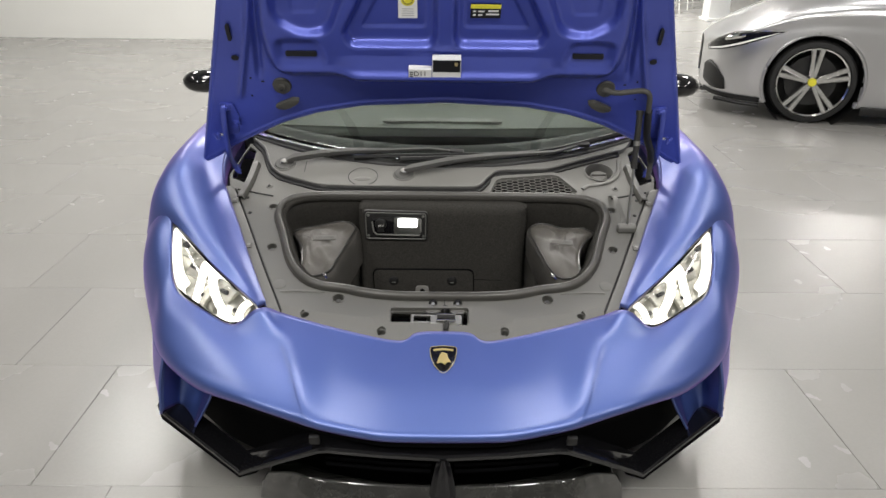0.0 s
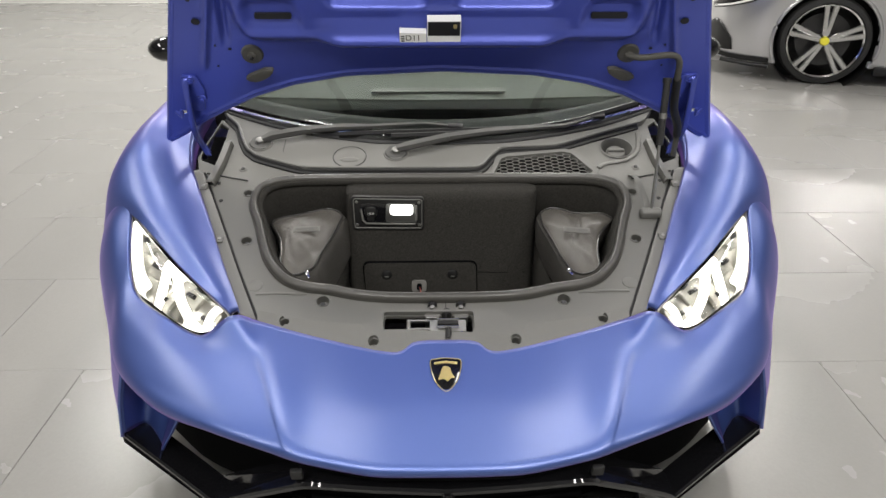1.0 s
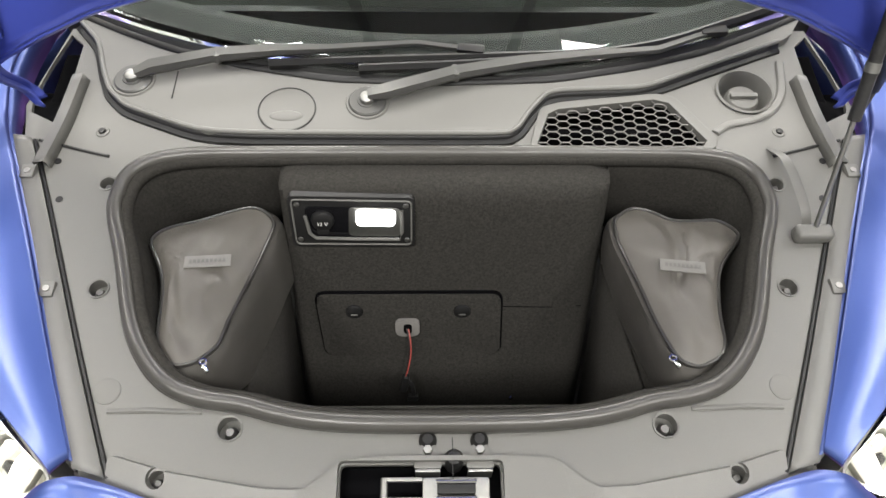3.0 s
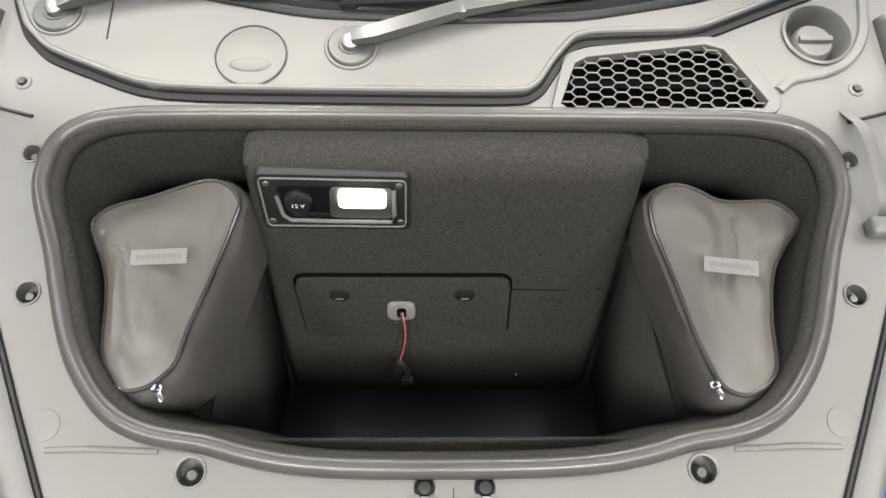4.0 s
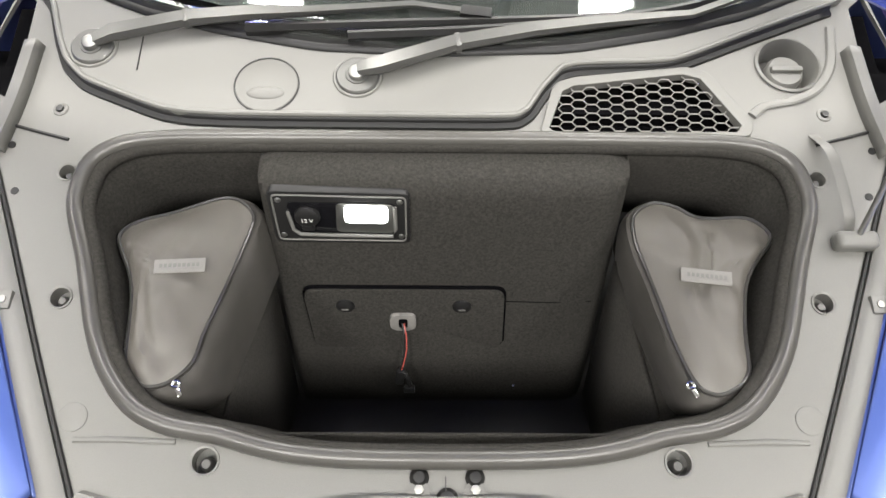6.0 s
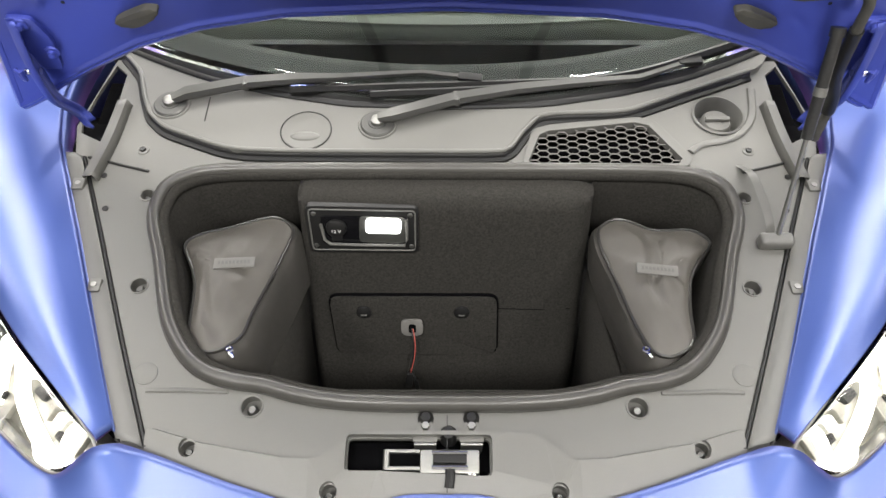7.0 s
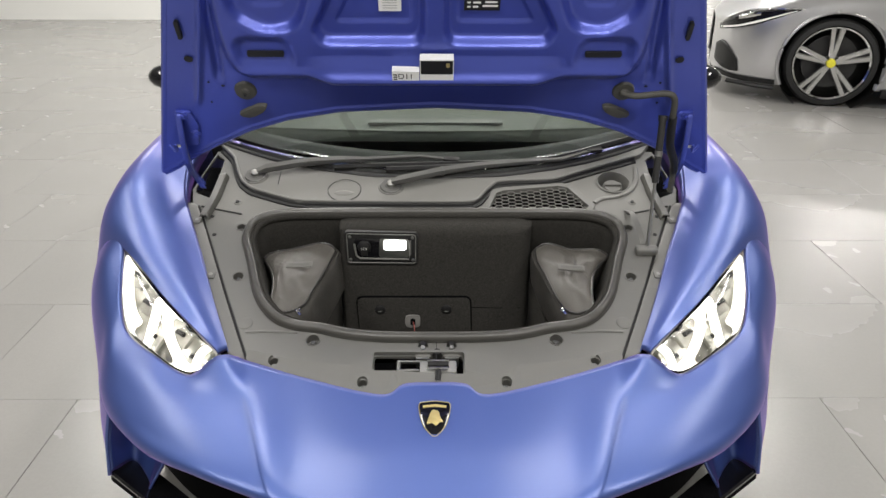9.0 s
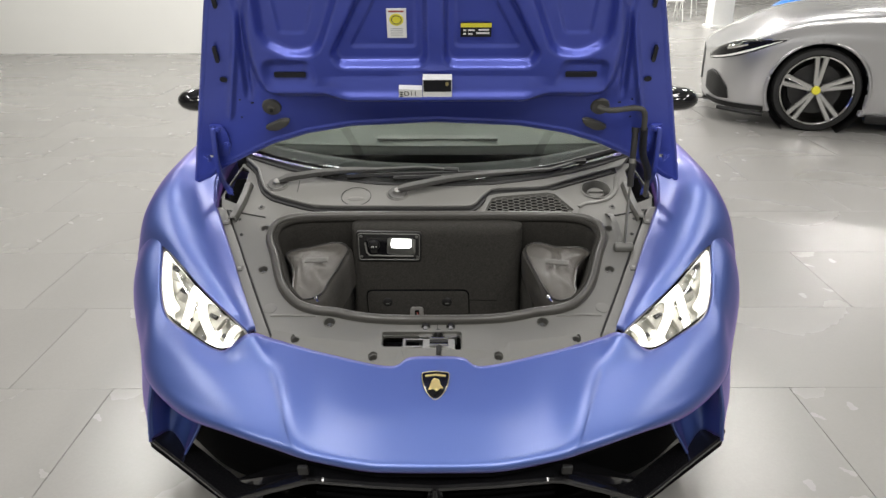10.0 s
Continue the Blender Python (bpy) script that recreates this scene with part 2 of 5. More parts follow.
def slab(outer, place, h0, h1, bm=None, bevel=0.0):
    """A closed plate between two heights over a plane; place(a, b, h)."""
    b = bmesh.new()
    lo = [b.verts.new(place(p[0], p[1], h0)) for p in outer]
    hi = [b.verts.new(place(p[0], p[1], h1)) for p in outer]
    b.faces.new(lo[::-1])
    top = b.faces.new(hi)
    n = len(lo)
    for i in range(n):
        b.faces.new((lo[i], lo[(i + 1) % n], hi[(i + 1) % n], hi[i]))
    if bevel:
        bmesh.ops.bevel(b, geom=list(top.edges), offset=bevel, segments=2, affect="EDGES", profile=0.6)
    if bm is None:
        return b
    me = bpy.data.meshes.new("tmp")
    b.to_mesh(me)
    b.free()
    bm.from_mesh(me)
    bpy.data.meshes.remove(me)
    return bm


def rounded(points, r, n=5):
    """A polygon with rounded corners (2D)."""
    out = []
    k = len(points)
    for i in range(k):
        p0, p1, p2 = Vector(points[i - 1][:2]), Vector(points[i][:2]), Vector(points[(i + 1) % k][:2])
        a, b = (p0 - p1), (p2 - p1)
        ra = min(r, a.length * 0.45, b.length * 0.45)
        a, b = p1 + a.normalized() * ra, p1 + b.normalized() * ra
        for j in range(n + 1):
            u = j / n
            out.append((1 - u) ** 2 * a + 2 * u * (1 - u) * p1 + u * u * b)
    return [(q.x, q.y) for q in out]


def circle(cx, cy, r, n=20, ry=None):
    return [(cx + r * math.cos(2 * math.pi * k / n), cy + (ry or r) * math.sin(2 * math.pi * k / n)) for k in range(n)]


DECKN = Vector((0, -0.3287, 0.9445))
LIDN = Vector((0, -0.8916, -0.4529))


def deck(x, y, h=0.0):
    """On the sloping plane of the luggage bay's surround, h above it."""
    return Vector((x, y, 0.502 + 0.348 * (y - 1.985))) + DECKN * h


def lid(x, z, h=0.0):
    """On the open lid's inner plane, h out of it towards the front."""
    return Vector((x, 2.602 - 0.508 * (z - 0.81), z)) + LIDN * h


DECKM = Matrix.Rotation(math.atan(0.348), 4, "X")

# ---- hall ----
def hall():
    floor = part("floor", box(60, 60, 0.2, pose(0, 5, -0.1)), material("floor_grout", (0.13, 0.13, 0.12), 0.5), None, "grey polished tile floor of a showroom hall", False, "floor", "structure")
    w = part("wall_left", box(14.0, 0.3, 6.2, pose(-7.5, 12.15, 3.1)), WHITEWALL, None, "plain white painted hall wall", False, "wall", "structure")
    part("wall_north", box(60, 0.3, 6.2, pose(0, 26, 3.1)), WHITEWALL, None, "plain white hall end wall", False, "wall", "structure")
    part("wall_south", box(60, 0.3, 6.2, pose(0, -12, 3.1)), WHITEWALL, None, "plain white hall end wall", False, "wall", "structure")
    part("wall_west", box(0.3, 38, 6.2, pose(-16, 7, 3.1)), WHITEWALL, None, "plain white hall side wall", False, "wall", "structure")
    part("wall_east", box(0.3, 38, 6.2, pose(16, 7, 3.1)), WHITEWALL, None, "plain white hall side wall", False, "wall", "structure")
    part("ceiling", box(60, 60, 0.2, pose(0, 5, 6.3)), material("ceiling_white", (0.55, 0.55, 0.54), 0.8), None, "white hall ceiling with dark beams", False, "ceiling", "structure")
    steel = material("dark_roof_steel", (0.06, 0.06, 0.06), 0.6)
    for k, (y0, ang) in enumerate(((0.5, 0), (5.2, 0), (11.5, 0), (17.5, 0))):
        part("trim", box(32, .16, .28, pose(0, y0, 5.95, 0, 0, ang)), steel, None, "dark steel roof beam", False, "beam", "structure")
    for x, ang in ((-.75, 24), (.95, -24), (-6, 24), (6, -24)):
        part("trim", box(.10, 5.2, .12, pose(x, 4.6, 5.75, 0, 0, ang)), steel, None, "dark steel roof brace", False, "beam", "structure")
    return floor


FLOOR = hall()

# ---- the blue sports car ----
CAR = thing("sports_car", "matte blue-violet sports car, front lid raised and headlights lit", "car", (0, 3.2, 0))

# sections of the nose skin, from the bay's rim down to the lower lip
NOSE = [
    [(0, 1.981, .506), (0, 1.90, .482), (0, 1.80, .455), (0, 1.71, .424), (0, 1.668, .408), (0, 1.673, .396)],
    [(-.07, 1.978, .504), (-.07, 1.90, .482), (-.075, 1.80, .455), (-.08, 1.71, .424), (-.085, 1.669, .408), (-.085, 1.674, .396)],
    [(-.125, 1.950, .495), (-.135, 1.88, .475), (-.145, 1.79, .452), (-.155, 1.71, .424), (-.165, 1.674, .409), (-.165, 1.679, .397)],
    [(-.30, 1.992, .511), (-.29, 1.91, .486), (-.285, 1.82, .459), (-.28, 1.74, .432), (-.28, 1.700, .414), (-.28, 1.706, .402)],
    [(-.445, 2.036, .529), (-.405, 1.93, .500), (-.37, 1.83, .471), (-.345, 1.755, .441), (-.325, 1.714, .417), (-.325, 1.72, .405)],
]
CHEEK = [
    [(-.508, 2.033, .548), (-.45, 1.935, .497), (-.405, 1.835, .467), (-.375, 1.765, .439), (-.36, 1.729, .418), (-.36, 1.737, .405)],
    [(-.578, 2.012, .506), (-.565, 1.95, .492), (-.54, 1.88, .470), (-.515, 1.82, .447), (-.50, 1.786, .428), (-.50, 1.795, .414)],
    [(-.68, 2.075, .523), (-.68, 2.01, .500), (-.665, 1.95, .474), (-.65, 1.90, .450), (-.64, 1.865, .430), (-.64, 1.875, .405)],
]
CORNER = [
    [(-.775, 2.16, .540), (-.79, 2.11, .515), (-.785, 2.06, .487), (-.775, 2.01, .458), (-.765, 1.985, .432), (-.765, 1.995, .41)],
    [(-.815, 2.25, .590), (-.838, 2.21, .550), (-.845, 2.17, .500), (-.845, 2.14, .460), (-.84, 2.12, .430), (-.835, 2.11, .40)],
    [(-.845, 2.38, .668), (-.892, 2.35, .63), (-.920, 2.32, .555), (-.920, 2.30, .47), (-.90, 2.28, .38), (-.89, 2.27, .25)],
    [(-.878, 2.42, .682), (-.917, 2.43, .650), (-.947, 2.44, .599), (-.950, 2.43, .50), (-.939, 2.42, .40), (-.925, 2.42, .28)],
]
WING_FRONT = [
    [(-.500, 2.064, .548), (-.503, 2.058, .549), (-.506, 2.052, .550), (-.509, 2.046, .551), (-.512, 2.040, .552)],
    [(-.558, 2.19, .590), (-.59, 2.19, .605), (-.62, 2.19, .613), (-.645, 2.19, .612), (-.672, 2.192, .609)],
    [(-.638, 2.37, .655), (-.70, 2.37, .678), (-.76, 2.37, .690), (-.81, 2.372, .686), (-.845, 2.38, .668)],
]
WING_REAR = [
    [(-.698, 2.50, .700), (-.772, 2.50, .738), (-.854, 2.50, .754), (-.922, 2.48, .708), (-.951, 2.45, .602)],
    [(-.748, 2.62, .745), (-.812, 2.62, .791), (-.880, 2.62, .806), (-.937, 2.60, .748), (-.958, 2.58, .620)],
    [(-.770, 2.80, .80), (-.822, 2.80, .831), (-.885, 2.80, .832), (-.936, 2.80, .761), (-.957, 2.80, .620)],
    [(-.770, 3.30, .86), (-.83, 3.30, .865), (-.90, 3.30, .84), (-.942, 3.30, .755), (-.952, 3.30, .60)],
]
BUMPER = NOSE + CHEEK + CORNER
FENDER = WING_FRONT + WING_REAR


def flip(points, s):
    return [(s * x, y, z) for x, y, z in points]


def wheel(parent, at, r, rim_r, width, face, spokes=5, cap=None):
    """A road wheel whose outer face looks along face (+1 or -1) of its axis; axis 'x' or 'y'."""
    ax, sgn = face
    m = Matrix.Translation(at) @ (pose(0, 0, 0, 0, 90 * sgn, 0) if ax == "x" else pose(0, 0, 0, -90 * sgn, 0, 0))
    w = part("wheel", lathe([(rim_r, -width / 2), (r * .93, -width / 2), (r, -width * .34), (r, width * .30), (r * .95, width * .47), (rim_r * 1.02, width * .5), (rim_r, width * .42), (rim_r, -width / 2)], m, 56), TYRE, parent, "black low-profile tyre on an alloy rim")
    part("rim", lathe([(rim_r, -width * .45), (rim_r, width * .44), (rim_r * .985, width * .47), (rim_r * .94, width * .44), (rim_r * .93, width * .1), (rim_r * .92, -width * .4)], m, 56), CHROME, w, "polished grey alloy rim")
    part("brake_disc", lathe([(.05, -.02), (rim_r * .72, -.02), (rim_r * .72, 0.0), (.05, 0.0)], m, 40), DARKSTEEL, w)
    bm = bmesh.new()
    for k in range(spokes):
        a0 = 2 * math.pi * k / spokes + math.radians(90)
        for d in (-.13, .13):
            rows = []
            for f in (0.12, .35, .6, .8, .97):
                a = a0 + d * (1.15 if f > .3 else .9) * (.9 + .5 * (f - .12)) / (.6 + f)
                hw = .021 + .008 * abs(f - .5)
                c, s = math.cos(a), math.sin(a)
                rr = rim_r * f
                z = width * (.30 + .13 * f)
                ring = [(rr * c - s * hw, rr * s + c * hw, z), (rr * c - s * hw * .6, rr * s + c * hw * .6, z + .012), (rr * c + s * hw * .6, rr * s - c * hw * .6, z + .012), (rr * c + s * hw, rr * s - c * hw, z), (rr * c, rr * s, z - .03)]
                rows.append([m @ Vector(p) for p in ring])
            grid(bm, rows, True)
    part("spokes", bm, ALLOY, w, "paired polished spokes")
    part("hub_cap", lathe([(0, width * .36), (.034, width * .36), (.034, width * .42), (.028, width * .45), (0, width * .455)], m, 24), cap or DARKSTEEL, w)
    for k in range(spokes):
        a = 2 * math.pi * (k + .5) / spokes + math.radians(90)
        part("wheel_nut", lathe([(0, width * .3), (.012, width * .3), (.012, width * .42), (.006, width * .45), (0, width * .45)], m @ pose(.055 * math.cos(a), .055 * math.sin(a), 0), 8), DARKSTEEL, w)
    return w


def bodywork():
    full = [mirror([r])[0] for r in BUMPER[:0:-1]] + BUMPER
    o = part("front_bumper", loft(full, 36, 240), PAINT, CAR, "matte blue front bumper skin")
    solid(o, 0.010, 1.0)
    for s in (1, -1):
        f = [flip(r, s) for r in FENDER]
        solid(part("fender", loft(f, 36, 90), PAINT, CAR, "matte violet-blue front wing"), 0.010, 1.0)
        # return flange beside the lid gap
        edge = [Vector(p) for p in spline([r[0] for r in f], 40)]
        bm = bmesh.new()
        grid(bm, [edge, [p + Vector((s * .006, 0, -.012)) for p in edge], [p + Vector((s * .010, 0, -.05)) for p in edge]])
        solid(part("wing_flange", bm, PAINT, CAR), 0.003)
        # outer blade beside the intake
        rows = [[(-.765, 1.985, .43), (-.785, 1.978, .34), (-.795, 1.972, .245)], [(-.815, 2.06, .43), (-.83, 2.06, .33), (-.825, 2.06, .215)], [(-.845, 2.13, .44), (-.855, 2.14, .33), (-.845, 2.14, .20)], [(-.90, 2.28, .40), (-.90, 2.29, .3), (-.89, 2.29, .18)]]
        solid(part("bumper_blade", loft([flip(r, s) for r in rows], 14, 24), PAINT, CAR), 0.008, 1.0)
        rows = [[(-.768, 1.99, .425), (-.787, 1.985, .34), (-.796, 1.98, .25)], [(-.745, 2.07, .42), (-.762, 2.07, .33), (-.768, 2.04, .225)], [(-.69, 2.07, .40), (-.70, 2.06, .31), (-.72, 1.99, .20)], [(-.635, 1.985, .375), (-.66, 1.98, .29), (-.715, 1.965, .195)]]
        solid(part("air_curtain", loft([flip(r, s) for r in rows], 16, 30), PAINT, CAR, "hollow violet-blue air curtain beside the intake"), 0.006, 1.0)
        # door and side skin behind the wing, and rear quarter
        rows = [[(-.952, 2.99, .62), (-.945, 3.02, .47), (-.935, 3.04, .30), (-.90, 3.05, .16)], [(-.945, 3.30, .60), (-.94, 3.30, .45), (-.93, 3.30, .30), (-.90, 3.30, .16)], [(-.955, 3.9, .64), (-.94, 3.9, .47), (-.93, 3.9, .30), (-.91, 3.9, .15)], [(-.975, 4.6, .70), (-.98, 4.6, .50), (-.97, 4.6, .32), (-.93, 4.6, .16)], [(-.97, 5.4, .80), (-.985, 5.4, .6), (-.97, 5.4, .4), (-.93, 5.4, .2)], [(-.88, 6.1, .84), (-.90, 6.12, .62), (-.88, 6.1, .42), (-.84, 6.05, .25)]]
        solid(part("side_skin", loft([flip(r, s) for r in rows], 14, 40), PAINT, CAR), 0.01, 1.0)
        rows = [[(-.770, 3.30, .86), (-.88, 3.30, .835), (-.945, 3.30, .60)], [(-.775, 4.2, .90), (-.89, 4.2, .86), (-.955, 3.95, .64)], [(-.74, 5.2, .97), (-.88, 5.2, .93), (-.975, 5.1, .76)], [(-.62, 6.1, .95), (-.78, 6.1, .93), (-.88, 6.1, .84)]]
        solid(part("shoulder", loft([flip(r, s) for r in rows], 12, 36), PAINT, CAR), 0.01, 1.0)
        bm = bmesh.new()
        grid(bm, [[(s * x, 2.66 + .375 * math.cos(a), .335 + .375 * math.sin(a)) for a in [math.radians(-20 + 10 * k) for k in range(23)]] for x in (-.60, -.75, -.925)])
        solid(part("arch_liner", bm, LINER_SHADE, CAR), .004)
        wheel(CAR, (s * -.775, 2.66, .335), .335, .255, .235, ("x", -s))
        wheel(CAR, (s * -.82, 5.24, .345), .345, .255, .30, ("x", -s))
    rows = [[(-.60, 3.62, 1.10), (-.3, 3.58, 1.145), (0, 3.57, 1.155), (.3, 3.58, 1.145), (.60, 3.62, 1.10)], [(-.60, 4.2, 1.12), (-.3, 4.2, 1.16), (0, 4.2, 1.165), (.3, 4.2, 1.16), (.60, 4.2, 1.12)], [(-.62, 5.2, 1.0), (-.3, 5.2, 1.03), (0, 5.2, 1.04), (.3, 5.2, 1.03), (.62, 5.2, 1.0)], [(-.62, 6.1, .95), (-.3, 6.15, .96), (0, 6.15, .96), (.3, 6.15, .96), (.62, 6.1, .95)]]
    solid(part("roof", loft(rows, 24, 30), PAINT, CAR), 0.01)
    part("tail", box(1.72, .04, .6, pose(0, 6.1, .6), .015), GLOSSBLACK, CAR)
    part("underbody", box(1.3, 4.0, .05, pose(0, 4.1, .14), .01), BLACKPLASTIC, CAR)
    for s in (1, -1):
        win = [[(-.76, 3.32, .87), (-.60, 3.64, 1.09)], [(-.77, 4.2, .905), (-.61, 4.2, 1.11)], [(-.74, 4.9, .95), (-.62, 4.8, 1.06)]]
        solid(part("side_window", loft([flip(r, s) for r in win], 8, 20), CABIN, CAR), 0.006)
        part("pillar", tube([(s * .715, 2.93, .855), (s * .69, 3.15, .955), (s * .655, 3.4, 1.05), (s * .60, 3.64, 1.11)], .028, 10), PAINT, CAR)
    for s in (1, -1):
        g = part("mirror", lathe([(0, -.075), (.03, -.073), (.05, -.055), (.058, -.01), (.056, .03), (.046, .06), (.028, .082), (0, .09)], pose(s * 1.06, 3.53, .90, 0, 90 * s, 0) @ Matrix.Diagonal((.88, 1.5, 1, 1)), 28), GLOSSBLACK, CAR, "gloss black door mirror housing")
        part("stalk", tube([(s * 1.02, 3.54, .88), (s * .95, 3.55, .865), (s * .86, 3.56, .855)], [.018, .016, .022], 10, squash=.6), GLOSSBLACK, g)
        part("mirror_glass", lathe([(0, 0), (.048, 0), (.048, .004), (0, .004)], pose(s * 1.06, 3.612, .90, -90, 0, 0) @ Matrix.Diagonal((1.2, .85, 1, 1)), 24), CHROME, g)


bodywork()


def lower_front():
    lip = [r[4] for r in BUMPER[:9]]
    lip = flip(lip[:0:-1], -1) + lip
    line = spline(lip, 120)
    bm = bmesh.new()
    grid(bm, [[p + Vector((0, .012, -.004)) for p in line], [Vector((p.x * .98, p.y + .03, p.z - .05)) for p in line], [Vector((p.x * .97, p.y + .16, p.z - .10)) for p in line], [Vector((p.x * .97, p.y + .17, .12)) for p in line]])
    solid(part("intake_liner", bm, LINER_SHADE, CAR, "black intake opening under the nose"), .006)
    frame_line = [(-.80, 1.985, .240), (-.68, 1.925, .185), (-.56, 1.862, .130), (-.43, 1.785, .234), (-.31, 1.71, .330), (-.285, 1.70, .340), (-.15, 1.697, .328), (0, 1.695, .320)]
    frame_line = frame_line + flip(frame_line[-2::-1], -1)
    dense = []
    for a, b in zip(frame_line, frame_line[1:]):
        dense += [Vector(a).lerp(Vector(b), k / 6) for k in range(6)]
    dense.append(Vector(frame_line[-1]))
    bm = bmesh.new()
    prof = [(0.0, .009), (-.006, .004), (-.004, -.006), (.03, -.010), (.09, -.004), (.09, .004)]
    grid(bm, [[p + Vector((0, dy, dz)) for dy, dz in prof] for p in dense], True)
    part("grille_frame", bm, GLOSSBLACK, CAR, "gloss black angular grille frame")
    up = [(-.47, 1.82, .172), (-.39, 1.755, .225), (-.29, 1.705, .246), (0, 1.69, .240)]
    up = up + flip(up[-2::-1], -1)
    mid = [(-.49, 1.815, .130), (-.41, 1.74, .170), (-.30, 1.678, .192), (0, 1.655, .188)]
    mid = mid + flip(mid[-2::-1], -1)
    low = [(x, y + .012, z - .05) for x, y, z in mid]
    back = [(x, y + .25, .10) for x, y, z in mid]
    o = part("splitter", loft([up, mid, low, back], 90, 24), CARBON, CAR, "dark marbled carbon front splitter")
    solid(o, .008)
    for s in (1, -1):
        blade = [(-.80, 1.985, .225), (-.56, 1.865, .118), (-.52, 1.90, .105), (-.78, 2.10, .12), (-.88, 2.26, .14), (-.86, 2.10, .19)]
        bm = bmesh.new()
        vs = [bm.verts.new((s * x, y, z)) for x, y, z in blade]
        bm.faces.new(vs)
        solid(part("side_splitter", bm, LINER_SHADE, CAR, "gloss black corner splitter"), .014, 0)
        part("sensor", box(.026, .012, .028, pose(s * .315, 1.705, .368, 15), .004), BLACKPLASTIC, CAR)
        bm = bmesh.new()
        for k in range(3):
            tube([(s * .30, 1.76, .29 - .02 * k), (s * .15, 1.745, .285 - .02 * k), (s * .03, 1.74, .282 - .02 * k)], .004, 6, bm=bm, squash=1.6)
        part("grille_bar", bm, LINER_SHADE, CAR)
    part("centre_fin", loft([[(-.012, 1.70, .318), (0, 1.682, .322), (.012, 1.70, .318)], [(-.022, 1.69, .285), (0, 1.668, .29), (.022, 1.69, .285)], [(-.032, 1.68, .235), (0, 1.652, .24), (.032, 1.68, .235)], [(-.036, 1.672, .20), (0, 1.645, .19), (.036, 1.672, .20)]], 14, 18), GLOSSBLACK, CAR, "gloss black centre fin of the splitter")


lower_front()


def headlight(s):
    top = [(-.510, 2.036, .551), (-.585, 2.11, .578), (-.665, 2.19, .607), (-.755, 2.284, .642), (-.842, 2.376, .666)]
    low = [(-.512, 2.034, .548), (-.578, 2.016, .508), (-.69, 2.085, .525), (-.775, 2.165, .541), (-.818, 2.26, .594)]
    low2 = low + [(-.842, 2.376, .666)]
    T, B = spline(flip(top, s), 41), spline(flip(low2, s), 41)

    def at(u, v, d=0.0):
        k = u * 40
        i = min(int(k), 39)
        a, b = B[i].lerp(B[i + 1], k - i), T[i].lerp(T[i + 1], k - i)
        bulge = math.sin(math.pi * v) * .018 * math.sin(math.pi * min(max(u, .02), .98))
        return a.lerp(b, v) + Vector((s * -.25, -.55, .8)).normalized() * (bulge - d)

    edge = [at(k / 40, 0) for k in range(41)] + [at(1 - k / 40, 1) for k in range(1, 40)]
    h = part("headlight", tube(edge, .0028, 8, True), REFLECTOR, CAR, "lit angular headlight with white light guides")
    bm = bmesh.new()
    grid(bm, [[at(.01 + .98 * k / 40, v, .045 + .015 * math.sin(k * .9) * (1 if v in (.25, .5, .75) else 0)) for k in range(41)] for v in (0, .25, .5, .75, 1)])
    grid(bm, [[at(k / 40, 0, d) for k in range(41)] for d in (.004, .045)])
    grid(bm, [[at(k / 40, 1, d) for k in range(41)] for d in (.004, .045)])
    part("housing", bm, REFLECTOR, h, "silvered headlight bowl")
    # stepped reflector blocks
    for u, v in ((.80, .72), (.62, .62), (.33, .70), (.20, .45), (.46, .30)):
        c = at(u, v, .034)
        part("reflector", box(.055, .05, .012, Matrix.Translation(c) @ pose(0, 0, 0, 35, 0, -s * 40), .003), REFLECTOR, h)
        part("reflector_step", box(.03, .012, .01, Matrix.Translation(at(u + .02, v, .026)) @ pose(0, 0, 0, 35, 0, -s * 40), .002), BLACKPLASTIC, h)
    guides = [
        ([(.97, .45), (.90, .30), (.80, .20), (.70, .18), (.60, .22)], .013),
        ([(.60, .92), (.55, .70), (.50, .45), (.47, .16)], .012),
        ([(.60, .92), (.48, .78), (.38, .50), (.27, .20), (.20, .12)], .012),
        ([(.13, .93), (.17, .65), (.19, .40), (.20, .14)], .010),
    ]
    for pts, r in guides:
        line = spline([at(u, v, .020) for u, v in pts], 18)
        part("light_guide", tube(line, r, 8), LED, h, "glowing white light guide")
    bm = bmesh.new()
    grid(bm, [[at(k / 40, v) for k in range(41)] for v in (0, .2, .4, .6, .8, 1)])
    lens = part("lens", bm, GLASS, h, "clear headlight cover")
    solid(lens, .002)
    lens.visible_shadow = False


headlight(1)
headlight(-1)


def badge():
    m = lambda a, b, h: deck(a, b, h + .0155)
    shield = [(-.036, 1.924), (-.02, 1.929), (0, 1.931), (.02, 1.929), (.036, 1.924), (.034, 1.895), (.024, 1.866), (0, 1.842), (-.024, 1.866), (-.034, 1.895)]
    b = part("badge", slab(shield, m, -.016, .008, bevel=.002), GLOSSBLACK, CAR, "black and gold shield badge on the nose")
    rim = [m(x * .95, 1.888 + (y - 1.888) * .95, .0085) for x, y in shield]
    part("rim", tube(spline(rim, 60, True), .0009, 6, True), GOLD, b)
    part("scroll", slab([(-.026, 1.912), (0, 1.915), (.026, 1.912), (.0265, 1.9175), (0, 1.921), (-.0265, 1.9175)], m, .006, .0095), GOLD, b)
    part("crest", slab(rounded([(-.018, 1.872), (-.005, 1.876), (.003, 1.868), (.012, 1.878), (.020, 1.876), (.012, 1.890), (.010, 1.903), (-.004, 1.908), (-.010, 1.898), (-.014, 1.884)], .003), m, .006, .0105, bevel=.0015), GOLD, b)


